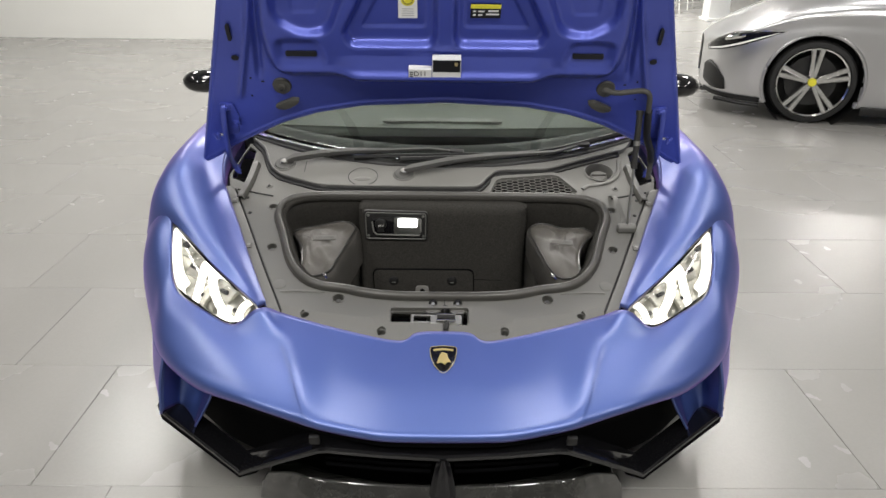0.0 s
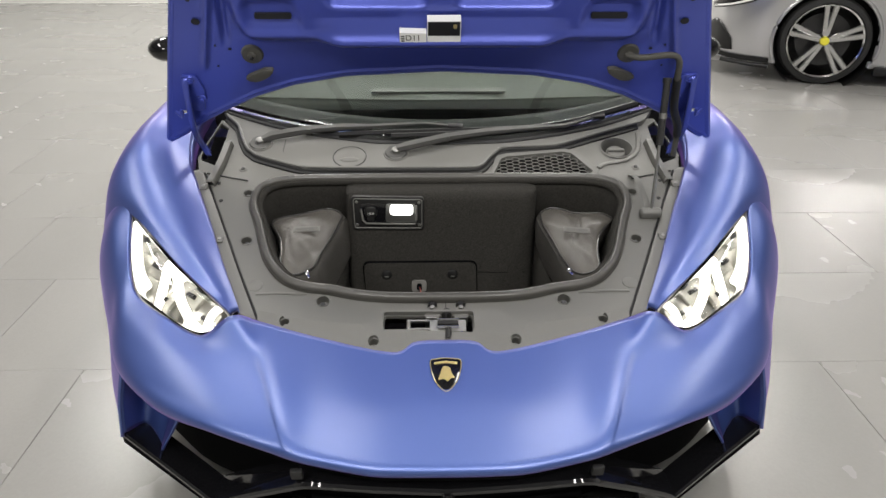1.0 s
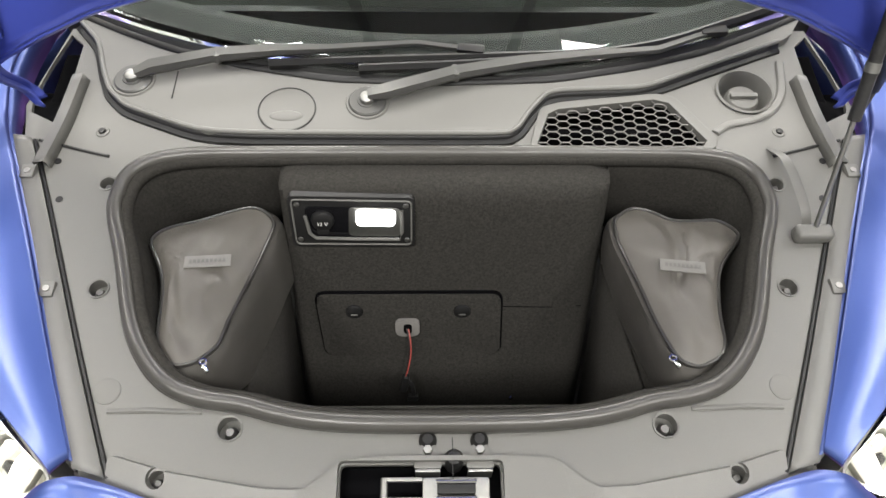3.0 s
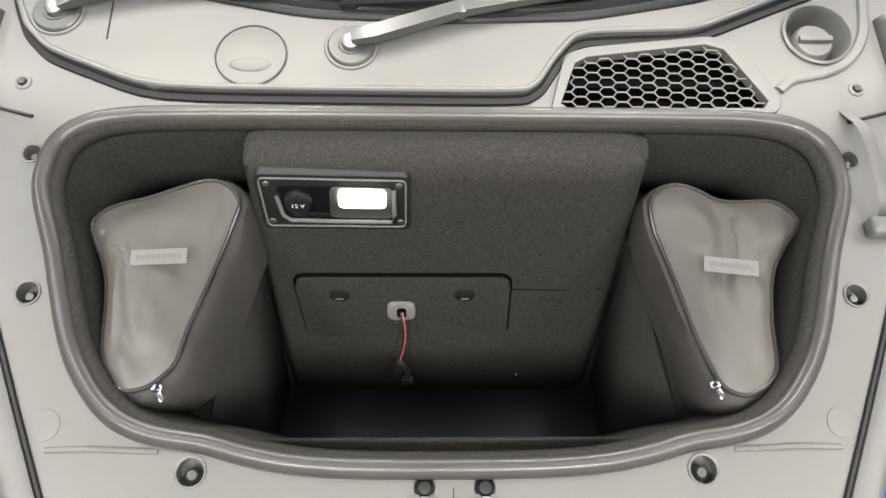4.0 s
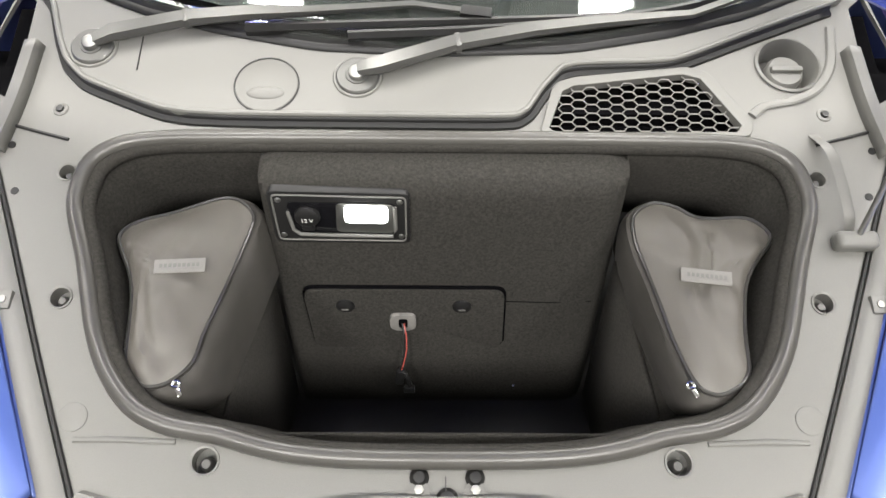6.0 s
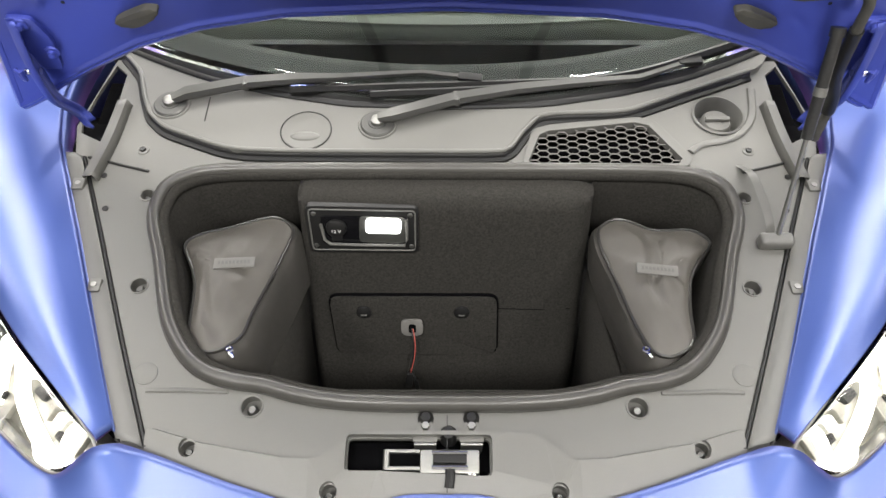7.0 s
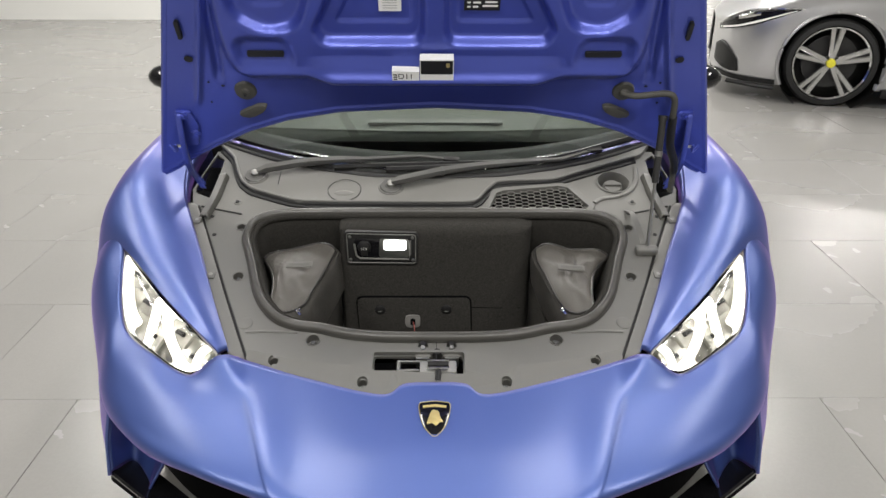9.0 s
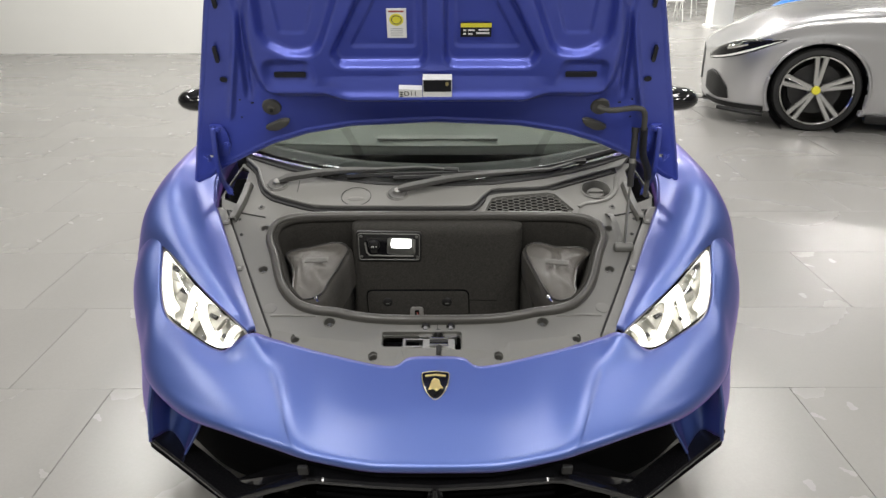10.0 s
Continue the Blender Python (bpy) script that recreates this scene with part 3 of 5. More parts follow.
badge()

OPENING_HALF = [(0, 2.560), (-.2, 2.560), (-.36, 2.559), (-.44, 2.556), (-.498, 2.544), (-.533, 2.515), (-.542, 2.467), (-.535, 2.43), (-.51, 2.367), (-.474, 2.260), (-.441, 2.203), (-.402, 2.165), (-.353, 2.145), (-.29, 2.135), (-.24, 2.122), (-.18, 2.112), (-.09, 2.107)]
OPENING = OPENING_HALF + [(-x, y) for x, y in OPENING_HALF[:0:-1]]
RIM = [(p.x, p.y) for p in spline([(x, y, 0) for x, y in OPENING], 120, True)]
DECK_OUT = [(-.70, 2.84), (-.735, 2.66), (-.69, 2.49), (-.627, 2.35), (-.548, 2.18), (-.489, 2.055), (-.44, 2.033), (-.32, 1.998), (-.19, 1.961), (-.125, 1.946), (-.072, 1.977)]
SCREWS = [(-.30, 2.112, .016), (.30, 2.112, .016), (-.168, 1.988, .012), (.168, 1.988, .012), (-.385, 2.048, .012), (.385, 2.048, .012), (-.526, 2.316, .014), (.526, 2.314, .014), (-.556, 2.50, .012), (.556, 2.497, .012)]


def inset(f, g):
    return [(x * f, 2.34 + (y - 2.34) * g) for x, y in RIM]


GRILLE = [(.160, 2.574), (.184, 2.636), (.202, 2.646), (.375, 2.668), (.402, 2.660), (.454, 2.580), (.446, 2.569), (.170, 2.567)]


def surround():
    out = DECK_OUT + [(-x, y) for x, y in DECK_OUT[::-1]]
    holes = [circle(x, y, r, 16) for x, y, r in SCREWS]
    latch = rounded([(-.145, 2.018), (-.145, 2.064), (.068, 2.064), (.068, 2.012), (-.09, 2.018)], .008, 3)
    filler = circle(.547, 2.69, .046, 28, .048)
    chan = [[(s * x, y) for x, y in ((.722, 2.645), (.676, 2.622), (.668, 2.70), (.670, 2.80), (.698, 2.825), (.718, 2.74), (.727, 2.67))] for s in (1, -1)]
    o = part("bay_surround", sheet(out, [inset(1.0, 1.0), latch, filler, GRILLE, *chan, *holes], lambda a, b: deck(a, b)), PLASTIC, CAR, "grey grained plastic surround of the luggage bay", False)
    solid(o, .008, -1 if o.data.polygons[0].normal.z > 0 else 1)
    # screws sunk in their cups
    for x, y, r in SCREWS:
        m = Matrix.Translation(deck(x, y)) @ DECKM
        part("screw_cup", lathe([(r, .001), (r + .003, .002), (r + .003, -.026), (0, -.026)], m, 18), PLASTIC, o)
        g = part("screw", lathe([(0, -.006), (r * .35, -.006), (r * .55, -.012), (r * .58, -.026)], m @ pose(0, -.003, 0), 16), WIPERGREY, o, "grey cross-head screw")
    # raised front border with its dip towards the bay
    half = [(-.083, 2.072), (-.141, 2.068), (-.190, 2.031), (-.243, 2.033), (-.369, 2.054), (-.452, 2.077), (-.452, 2.040), (-.32, 2.003), (-.19, 1.966), (-.123, 1.951), (-.073, 1.982)]
    plate = rounded(half + [(-x, y) for x, y in half[::-1]], .010, 4)
    latch_rim = rounded([(-.147, 2.015), (-.147, 2.066), (.071, 2.066), (.071, 2.009), (-.09, 2.015)], .008, 3)
    bm = sheet(plate, [latch_rim] + [circle(s * x, y, .0128, 16) for s in (1, -1) for x, y in ((.168, 1.988), (.385, 2.048))], lambda a, b: deck(a, b, .001 + .014 * min(max((b - float(np.interp(abs(a), (0, .073, .123, .19, .32, .452), (1.985, 1.982, 1.951, 1.966, 2.003, 2.04)))) / .045, 0), 1)))
    p = part("front_border", bm, PLASTIC, o, "", False)
    solid(p, .0125, -1 if p.data.polygons[0].normal.z > 0 else 1, .004, 2)
    part("centre_seam", box(.0015, .115, .002, Matrix.Translation(deck(.004, 2.04, .014)) @ DECKM), BLACKPLASTIC, o)
    for s in (1, -1):
        # bead across the corners
        part("bead", tube([deck(s * .47, 2.136, .0), deck(s * .42, 2.137, .002), deck(s * .34, 2.134, .0)], .004, 8, squash=.7), PLASTIC, o)
        m = Matrix.Translation(deck(s * .477, 2.163)) @ DECKM
        part("blank_plug", lathe([(0, .002), (.016, .002), (.019, .001), (.0195, -.002), (.021, -.003)], m, 28), PLASTIC, o)
        # side strip along the wing gap, raised, with clips
        a = [deck(s * x, y, h) for x, y, h in ((.703, 2.585, .006), (.632, 2.433, .006), (.54, 2.23, .006), (.455, 2.05, .006))]
        b = [deck(s * x, y, h) for x, y, h in ((.735, 2.59, .012), (.664, 2.433, .012), (.574, 2.23, .012), (.492, 2.06, .012))]
        bm = bmesh.new()
        A, B = spline(a, 40), spline(b, 40)
        grid(bm, [[p - DECKN * .014 for p in A], A, [p.lerp(q, .25) + DECKN * .004 for p, q in zip(A, B)], B, [q - DECKN * .02 for q in B]])
        strip = part("side_strip", bm, PLASTIC, o, "grey plastic strip along the wing")
        solid(strip, .002)
        part("gap", tube([p - DECKN * .004 + Vector((-s * .006, 0, 0)) for p in A], .0035, 6), BLACKPLASTIC, strip)
        for x, y in ((.682, 2.513), (.594, 2.308)):
            c = part("clip", box(.022, .026, .012, Matrix.Translation(deck(s * x, y, .012)) @ DECKM, .003), PLASTIC, strip)
            part("clip_screw", lathe([(0, .0185), (.005, .0185), (.006, .016), (.006, 0)], Matrix.Translation(deck(s * x, y, .001)) @ DECKM, 12), STEEL, c)
        for x, y in ((.626, 2.47), (.648, 2.543)):
            part("pin_hole", lathe([(0, .001), (.006, .001), (.006, -.002)], Matrix.Translation(deck(s * x, y)) @ DECKM, 14), BLACKPLASTIC, o)
        part("joint", tube([deck(s * .565, 2.552, .001), deck(s * .62, 2.566, .001), deck(s * .69, 2.585, .001)], .003, 6), BLACKPLASTIC, o)
        # near-black box stands in for the shade down in the corner hollow
        part("channel_shade_box", box(.09, .24, .02, Matrix.Translation(deck(s * .69, 2.72, -.07)) @ DECKM), LINER_SHADE, o)
        # upright ribs at the corners behind the bay
        for pts, hh in (([(.650, 2.715), (.655, 2.62), (.668, 2.53)], .020),):
            L = spline([(x, y, 0) for x, y in pts], 14)
            bm = bmesh.new()
            grid(bm, [[deck(s * (p.x + dx), p.y, h) for p in L] for dx, h in ((-.014, -.002), (-.008, hh), (.012, hh * .8), (.014, -.002))])
            solid(part("rib", bm, PLASTIC, o), .002)
        m = Matrix.Translation(deck(s * .588, 2.603, .004)) @ DECKM
        part("corner_screw", lathe([(0, .002), (.005, .0015), (.006, -.003)], m, 16), DARKSTEEL, o)
        part("screw_seat", lathe([(.007, -.001), (.011, -.002), (.012, -.004)], m, 20), PLASTIC, o)
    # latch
    # recess too shallow to fall dark, so its shade is coloured in
    part("latch_shade_box", box(.222, .06, .06, Matrix.Translation(deck(-.039, 2.040, -.060)) @ DECKM, .004), LINER_SHADE, o)
    l = part("latch", box(.088, .036, .030, Matrix.Translation(deck(.008, 2.030, -.006)) @ DECKM, .004), STEEL, CAR, "zinc-plated lid catch")
    for x in (-.029, .041):
        ear = rounded([(x - .020, 2.058), (x - .012, 2.084), (x - .004, 2.093), (x + .004, 2.093), (x + .012, 2.084), (x + .020, 2.058)], .006, 3)
        part("ear", slab(ear, deck, .002, .006, bevel=.001), PLASTIC, l)
        part("ear_hood", lathe([(0, .012), (.007, .011), (.012, .004), (.0125, 0)], Matrix.Translation(deck(x, 2.094)) @ DECKM, 16), BLACKPLASTIC, l)
        part("bolt", lathe([(0, .014), (.006, .013), (.0065, .006), (.0065, 0)], Matrix.Translation(deck(x, 2.080, .002)) @ DECKM, 6), STEEL, l)
        part("strap", box(.033, .004, .034, Matrix.Translation(deck(x, 2.055, -.010)) @ DECKM, .001), STEEL, l)
        part("rivet", lathe([(0, .006), (.006, .004), (.008, 0)], Matrix.Translation(deck(x, 2.012, .002)) @ DECKM, 14), CHROME, l)
    for dy in (-.012, .012):
        part("arm", box(.052, .005, .008, Matrix.Translation(deck(-.062, 2.032 + dy, .006)) @ DECKM, .001), STEEL, l)
    part("roller", tube([deck(-.086, 2.018, .006), deck(-.086, 2.046, .006)], .005, 12), STEEL, l)
    part("claw", box(.05, .012, .012, Matrix.Translation(deck(.008, 2.030, .016)) @ DECKM, .002), BLACKPLASTIC, l)
    for dy in (-.011, .009):
        part("claw_pin", tube([deck(-.018, 2.030 + dy, .018), deck(.034, 2.030 + dy, .018)], .0035, 10), CHROME, l)
    part("cable_end", tube([deck(.008, 2.022, .014), deck(.009, 2.008, .014), deck(.007, 1.994, .008)], .007, 8), BLACKPLASTIC, l)
    part("buffer", lathe([(0, .012), (.009, .010), (.0135, .002), (.0135, -.02)], Matrix.Translation(deck(.006, 2.070, .002)) @ DECKM, 18), BLACKPLASTIC, l)
    # seal and gas strut foot
    seal = part("seal", tube([deck(x, y, .008) for x, y in inset(.978, .968)], .0125, 12, True, squash=1.1), RUBBER, CAR, "black rubber seal round the luggage bay")
    part("seal_lip", tube([deck(x, y, .002) for x, y in inset(.995, .995)], .006, 8, True), RUBBER, seal)
    part("seal_edge", tube([deck(x, y, .002) for x, y in inset(.948, .930)], .011, 10, True), CARPET, seal, "carpeted inner edge")


surround()


def bay():
    bm = bmesh.new()
    rows = []
    for f, g, dz in ((.962, .945, .004), (.945, .925, -.004), (.925, .895, -.035), (.905, .86, -.09), (.89, .83, -.165)):
        rows.append([deck(x, y, dz) for x, y in inset(f, g)])
    grid(bm, rows, True)
    o = part("bay_lining", bm, CARPET, CAR, "charcoal carpet lining of the luggage bay")
    solid(o, .004)
    part("bay_floor", box(.62, .36, .02, pose(-.01, 2.30, .10), .004), CARPET, o)
    bm = bmesh.new()
    vs = [bm.verts.new(p) for p in ((-.40, 2.158, .53), (.40, 2.158, .53), (.30, 2.170, .10), (-.30, 2.170, .10))]
    bm.faces.new(vs)
    solid(part("bay_front_wall", bm, CARPET, o), .006, 0)
    for s in (1, -1):
        bm = bmesh.new()
        vs = [bm.verts.new(p) for p in ((s * .277, 2.46, .535), (s * .280, 2.43, .09), (s * .30, 2.16, .09), (s * .335, 2.155, .42))]
        bm.faces.new(vs)
        solid(part("bay_side_wall", bm, CARPET, o), .006, 0)
        bm = bmesh.new()
        vs = [bm.verts.new(p) for p in ((s * .277, 2.50, .535), (s * .335, 2.155, .42), (s * .56, 2.155, .42), (s * .56, 2.50, .545))]
        bm.faces.new(vs)
        solid(part("side_shelf", bm, CARPET, o), .006, 0)
    at = lambda a, b, h: Vector((a, 2.462 + .08 * (b - .68) - h, b))
    # padded rear panel, its top and sides rolled back into the lining
    bm = bmesh.new()
    prof = [(.09, 0), (.30, 0), (.50, 0), (.64, 0), (.668, .001), (.680, .005), (.688, .012), (.693, .024), (.695, .050), (.695, .085)]
    cols = [(-.276, .085), (-.275, .050), (-.274, .030), (-.270, .014), (-.263, .005), (-.254, .001), (-.24, 0), (0, 0), (.21, 0), (.235, .001), (.253, .006), (.266, .016), (.274, .030), (.278, .050), (.279, .085)]
    grid(bm, [[at(x, z - .25 * min(q, .03), -max(d, q)) for x, q in cols] for z, d in prof])
    w = part("bay_rear_wall", bm, CARPET, o, "padded carpeted rear wall of the luggage bay")
    solid(w, .004)
    part("panel_seam", tube([at(.106, .449, .0005), at(.18, .447, .0005), at(.25, .446, -.004)], .0008, 6), LINER_SHADE, w)
    part("panel_seam", tube([at(-.252, .447, -.006), at(-.240, .446, -.003), at(-.230, .446, .0)], .0008, 6), LINER_SHADE, w)
    flap = rounded([(-.228, .483), (.102, .483), (.106, .338), (-.220, .336)], .018, 5)
    f = part("service_flap", slab(flap, at, -.004, .010, bevel=.006), CARPET, w)
    part("flap_groove", tube([at(a, b, .0010) for a, b in flap], .0042, 6, True), LINER_SHADE, f)
    for x in (-.161, .033):
        part("turn_clip", lathe([(0, .006), (.010, .006), (.015, .003), (.016, 0)], Matrix.Translation(at(x, .447, .009)) @ pose(0, 0, 0, 90), 24), BLACKPLASTIC, f)
        part("clip_mark", box(.012, .001, .003, Matrix.Translation(at(x, .444, .0155))), PLASTIC, f)
    part("grommet", slab(rounded([(-.088, .392), (-.044, .392), (-.044, .431), (-.088, .431)], .012, 4), at, .003, .016, bevel=.003), TAG, f, "grey rubber cable grommet")
    part("grommet_hole", slab(rounded([(-.073, .400), (-.058, .400), (-.058, .422), (-.073, .422)], .006, 4), at, .015, .0168), LINER_SHADE, f)
    c = part("cable", tube(spline([at(-.066, .416, .010), at(-.061, .400, .028), at(-.060, .372, .036), at(-.064, .345, .040), at(-.070, .318, .042)], 24), .0012, 6), REDWIRE, f, "thin red and black wire")
    part("cable_black", tube(spline([at(-.069, .416, .010), at(-.064, .400, .029), at(-.063, .372, .037), at(-.067, .345, .041), at(-.073, .318, .043)], 24), .0015, 6), BLACKPLASTIC, c)
    part("connector", box(.014, .013, .040, Matrix.Translation(at(-.073, .300, .042)) @ pose(0, 0, 0, 0, 8, 0), .003), BLACKPLASTIC, c)
    part("connector_tail", tube(spline([at(-.068, .312, .042), at(-.060, .302, .046), at(-.056, .275, .044)], 12), .0045, 6), BLACKPLASTIC, c)
    part("connector_end", box(.020, .011, .014, Matrix.Translation(at(-.058, .262, .042)), .002), BLACKPLASTIC, c)
    part("stud", lathe([(0, .004), (.004, .003), (.005, 0)], Matrix.Translation(at(.137, .210, .0)) @ pose(0, 0, 0, 90), 14), CHROME, w)
    # light and socket unit
    fr = rounded([(-.254, .587), (-.050, .585), (-.049, .682), (-.256, .686)], .010, 4)
    u = part("lamp_unit", slab(fr, at, -.014, .005, bevel=.002), BLACKPLASTIC, w, "black panel with bay lamp and 12 volt socket")
    part("lamp_rim", tube([at(a, b, .0055) for a, b in rounded([(-.248, .593), (-.056, .591), (-.055, .676), (-.250, .680)], .008, 4)], .0016, 6, True), PLASTIC, u)
    inn = rounded([(-.229, .607), (-.071, .604), (-.070, .664), (-.229, .667)], .008, 4)
    part("lamp_tray", slab(inn, at, .004, .0065, bevel=.001), GLOSSBLACK, u)
    part("tray_lip", tube([at(-.229, .650, .008), at(-.224, .617, .009), at(-.214, .608, .010), at(-.150, .606, .010), at(-.075, .605, .010), at(-.071, .618, .009), at(-.071, .660, .008)], .0030, 8), PLASTIC, u)
    tray = rounded([(-.160, .611), (-.073, .609), (-.073, .664), (-.157, .666)], .009, 4)
    part("lamp_bowl", slab(tray, at, .006, .0078, bevel=.0005), STEEL, u, "pale lamp bowl lit by the lamp")
    part("lamp_lens", slab(rounded([(-.146, .634), (-.082, .633), (-.081, .661), (-.145, .662)], .007, 4), at, .007, .013, bevel=.002), LAMPGLOW, u, "lit white bay lamp")
    part("socket", lathe([(0, .008), (.015, .008), (.018, .006), (.0195, 0)], Matrix.Translation(at(-.201, .641, .006)) @ pose(0, 0, 0, 90), 28), BLACKPLASTIC, u)
    part("socket_tab", box(.020, .006, .012, Matrix.Translation(at(-.201, .621, .009)), .003), BLACKPLASTIC, u)
    for a, b in ((-.241, .670), (-.064, .667), (-.063, .600), (-.241, .602)):
        part("lamp_screw", lathe([(0, .003), (.004, .002), (.005, 0)], Matrix.Translation(at(a, b, .005)) @ pose(0, 0, 0, 90), 12), STEEL, u)
    text("socket_text", "12 V", .010, Matrix.Translation(at(-.201, .638, .0145)) @ pose(0, 0, 0, 90), PALE, u)


def text(name, words, size, m, mat, parent):
    c = bpy.data.curves.new(name, "FONT")
    c.body, c.size, c.align_x, c.align_y, c.extrude = words, size, "CENTER", "CENTER", .0002
    tmp = new(name + "_curve", c)
    me = bpy.data.meshes.new_from_object(tmp.evaluated_get(bpy.context.evaluated_depsgraph_get()))
    bpy.data.objects.remove(tmp)
    bm = bmesh.new()
    bm.from_mesh(me)
    bm.transform(m)
    return part(name, bm, mat, parent, smooth=False)


bay()


def cowl():
    rear = [(.70, 2.872), (.60, 2.822), (.49, 2.775), (.36, 2.738), (.2, 2.708), (0, 2.70), (-.2, 2.708), (-.36, 2.738), (-.49, 2.775), (-.60, 2.822), (-.70, 2.872)]
    front = [(-.680, 2.845), (-.632, 2.79), (-.608, 2.723), (-.588, 2.680), (-.552, 2.645), (-.405, 2.588), (.107, 2.586), (.128, 2.60), (.150, 2.635), (.182, 2.672), (.21, 2.680), (.36, 2.686), (.49, 2.740), (.655, 2.806)]
    o = part("cowl", slab(rounded(front + rear, .012, 3), deck, -.004, .018, bevel=.004), PLASTIC, CAR, "grey plastic cowl under the windscreen")
    path = []
    for a, b in zip(front, front[1:]):
        path += [Vector((a[0], a[1], 0)).lerp(Vector((b[0], b[1], 0)), k / 7) for k in range(7)]
    for _ in range(2):
        path = [path[0]] + [(p + q * 2 + r) / 4 for p, q, r in zip(path, path[1:], path[2:])] + [path[-1]]
    lip = [deck(p.x, p.y, .019) for p in path]
    part("cowl_edge", tube(lip, .0045, 8), PLASTIC, o)
    wall, last = path, len(path) - 1
    # black band below the edge: dark step wall, widened to include its shadow
    bm = bmesh.new()
    out = []
    for i, p in enumerate(wall):
        d = (wall[min(i + 1, last)] - wall[max(i - 1, 0)]).normalized()
        out.append(Vector((p.x + d.y * .013, p.y - d.x * .013, 0)))
    grid(bm, [[deck(p.x + (q.x - p.x) * k, p.y + (q.y - p.y) * k, h) for p, q in zip(wall, out)] for k, h in ((.1, .015), (.35, .006), (.9, .0035), (1, -.002))])
    solid(part("cowl_shade_band", bm, BLACKPLASTIC, o, "black band under the cowl edge, dark wall and its shadow in one"), .002)
    part("cowl_shadow_gap", tube(spline([deck(x, y - .006, .001) for x, y in front[5:7]], 10), .004, 6), BLACKPLASTIC, o)
    # washer filler flap
    m = Matrix.Translation(deck(-.272, 2.636, .018)) @ DECKM
    part("flap_ring", lathe([(.0485, .0), (.0485, .0012), (.0505, .0012), (.0505, 0)], m, 48), BLACKPLASTIC, o)
    part("washer_flap", lathe([(0, .0022), (.044, .0022), (.0475, .0012), (.048, 0)], m, 48), PLASTIC, o, "round grey flap with a finger grip")
    g = bmesh.new()
    bmesh.ops.create_uvsphere(g, u_segments=20, v_segments=10, radius=1, matrix=m @ pose(0, -.016, .001) @ Matrix.Diagonal((.030, .012, .006, 1)))
    part("grip", g, PLASTIC, o)
    for x, yy in ((-.475, 2.69),):
        part("cowl_seam", tube([deck(x, 2.66, .0185), deck(x, 2.72, .0185)], .0012, 6), BLACKPLASTIC, o)
    # raised pad round the grille and the filler
    pad = rounded([(.145, 2.562), (.170, 2.650), (.203, 2.662), (.385, 2.682), (.417, 2.672), (.474, 2.585), (.466, 2.562)], .012, 4)
    bm = sheet(pad, [GRILLE], lambda a, b: deck(a, b, .008))
    p = part("grille_surround", bm, PLASTIC, o, "", False)
    solid(p, .010, -1 if p.data.polygons[0].normal.z > 0 else 1, .003)
    # near-black sheet and wall put the shade behind the mesh into colour
    part("grille_shade_sheet", slab(GRILLE, deck, -.06, -.055), LINER_SHADE, o)
    part("grille_shade_wall", box(.31, .012, .05, Matrix.Translation(deck(.305, 2.62, -.045)) @ DECKM), LINER_SHADE, o)
    bm = bmesh.new()
    w, h = .0262, .0150

    def inside(x, y):
        n, c = len(GRILLE), False
        for i in range(n):
            (x0, y0), (x1, y1) = GRILLE[i], GRILLE[i - 1]
            if (y0 > y) != (y1 > y) and x < (x1 - x0) * (y - y0) / (y1 - y0) + x0:
                c = not c
        return c

    for r in range(-1, 9):
        for c in range(-1, 9):
            for k in (0, 1):
                cx, cy = .17 + c * w * 1.5 + k * w * .75, 2.572 + r * h + k * h * .5
                pts = [(cx + w * .5 * math.cos(a), cy + h * .58 * math.sin(a)) for a in [math.radians(60 * q) for q in range(4)]]
                for (x0, y0), (x1, y1) in zip(pts, pts[1:]):
                    if inside((x0 + x1) / 2, (y0 + y1) / 2):
                        tube([deck(x0, y0, .002), deck(x1, y1, .002)], .0010, 4, bm=bm, squash=1.6)
    part("mesh_grille", bm, TAG, o, "grey hexagonal mesh air grille", smooth=False)
    # coolant filler in its well
    m = Matrix.Translation(deck(.547, 2.69)) @ DECKM
    wl = part("filler_well", lathe([(.052, .004), (.048, .006), (.045, 0), (.043, -.045), (0, -.045)], m, 32), PLASTIC, o)
    part("filler_cap", lathe([(0, -.006), (.026, -.007), (.030, -.012), (.031, -.045)], m @ pose(0, -.004, 0), 32), PLASTIC, wl, "ribbed grey filler cap")
    part("cap_grip", box(.05, .010, .010, m @ pose(0, -.004, -.004), .003), PLASTIC, wl)
    # ridge beside the filler
    L = spline([(.475, 2.60, 0), (.50, 2.618, 0), (.545, 2.628, 0), (.585, 2.648, 0), (.615, 2.69, 0), (.63, 2.76, 0)], 30)
    part("ridge", tube([deck(p.x, p.y, .002) for p in L], .008, 8, squash=.5), PLASTIC, o)
    return o


cowl()


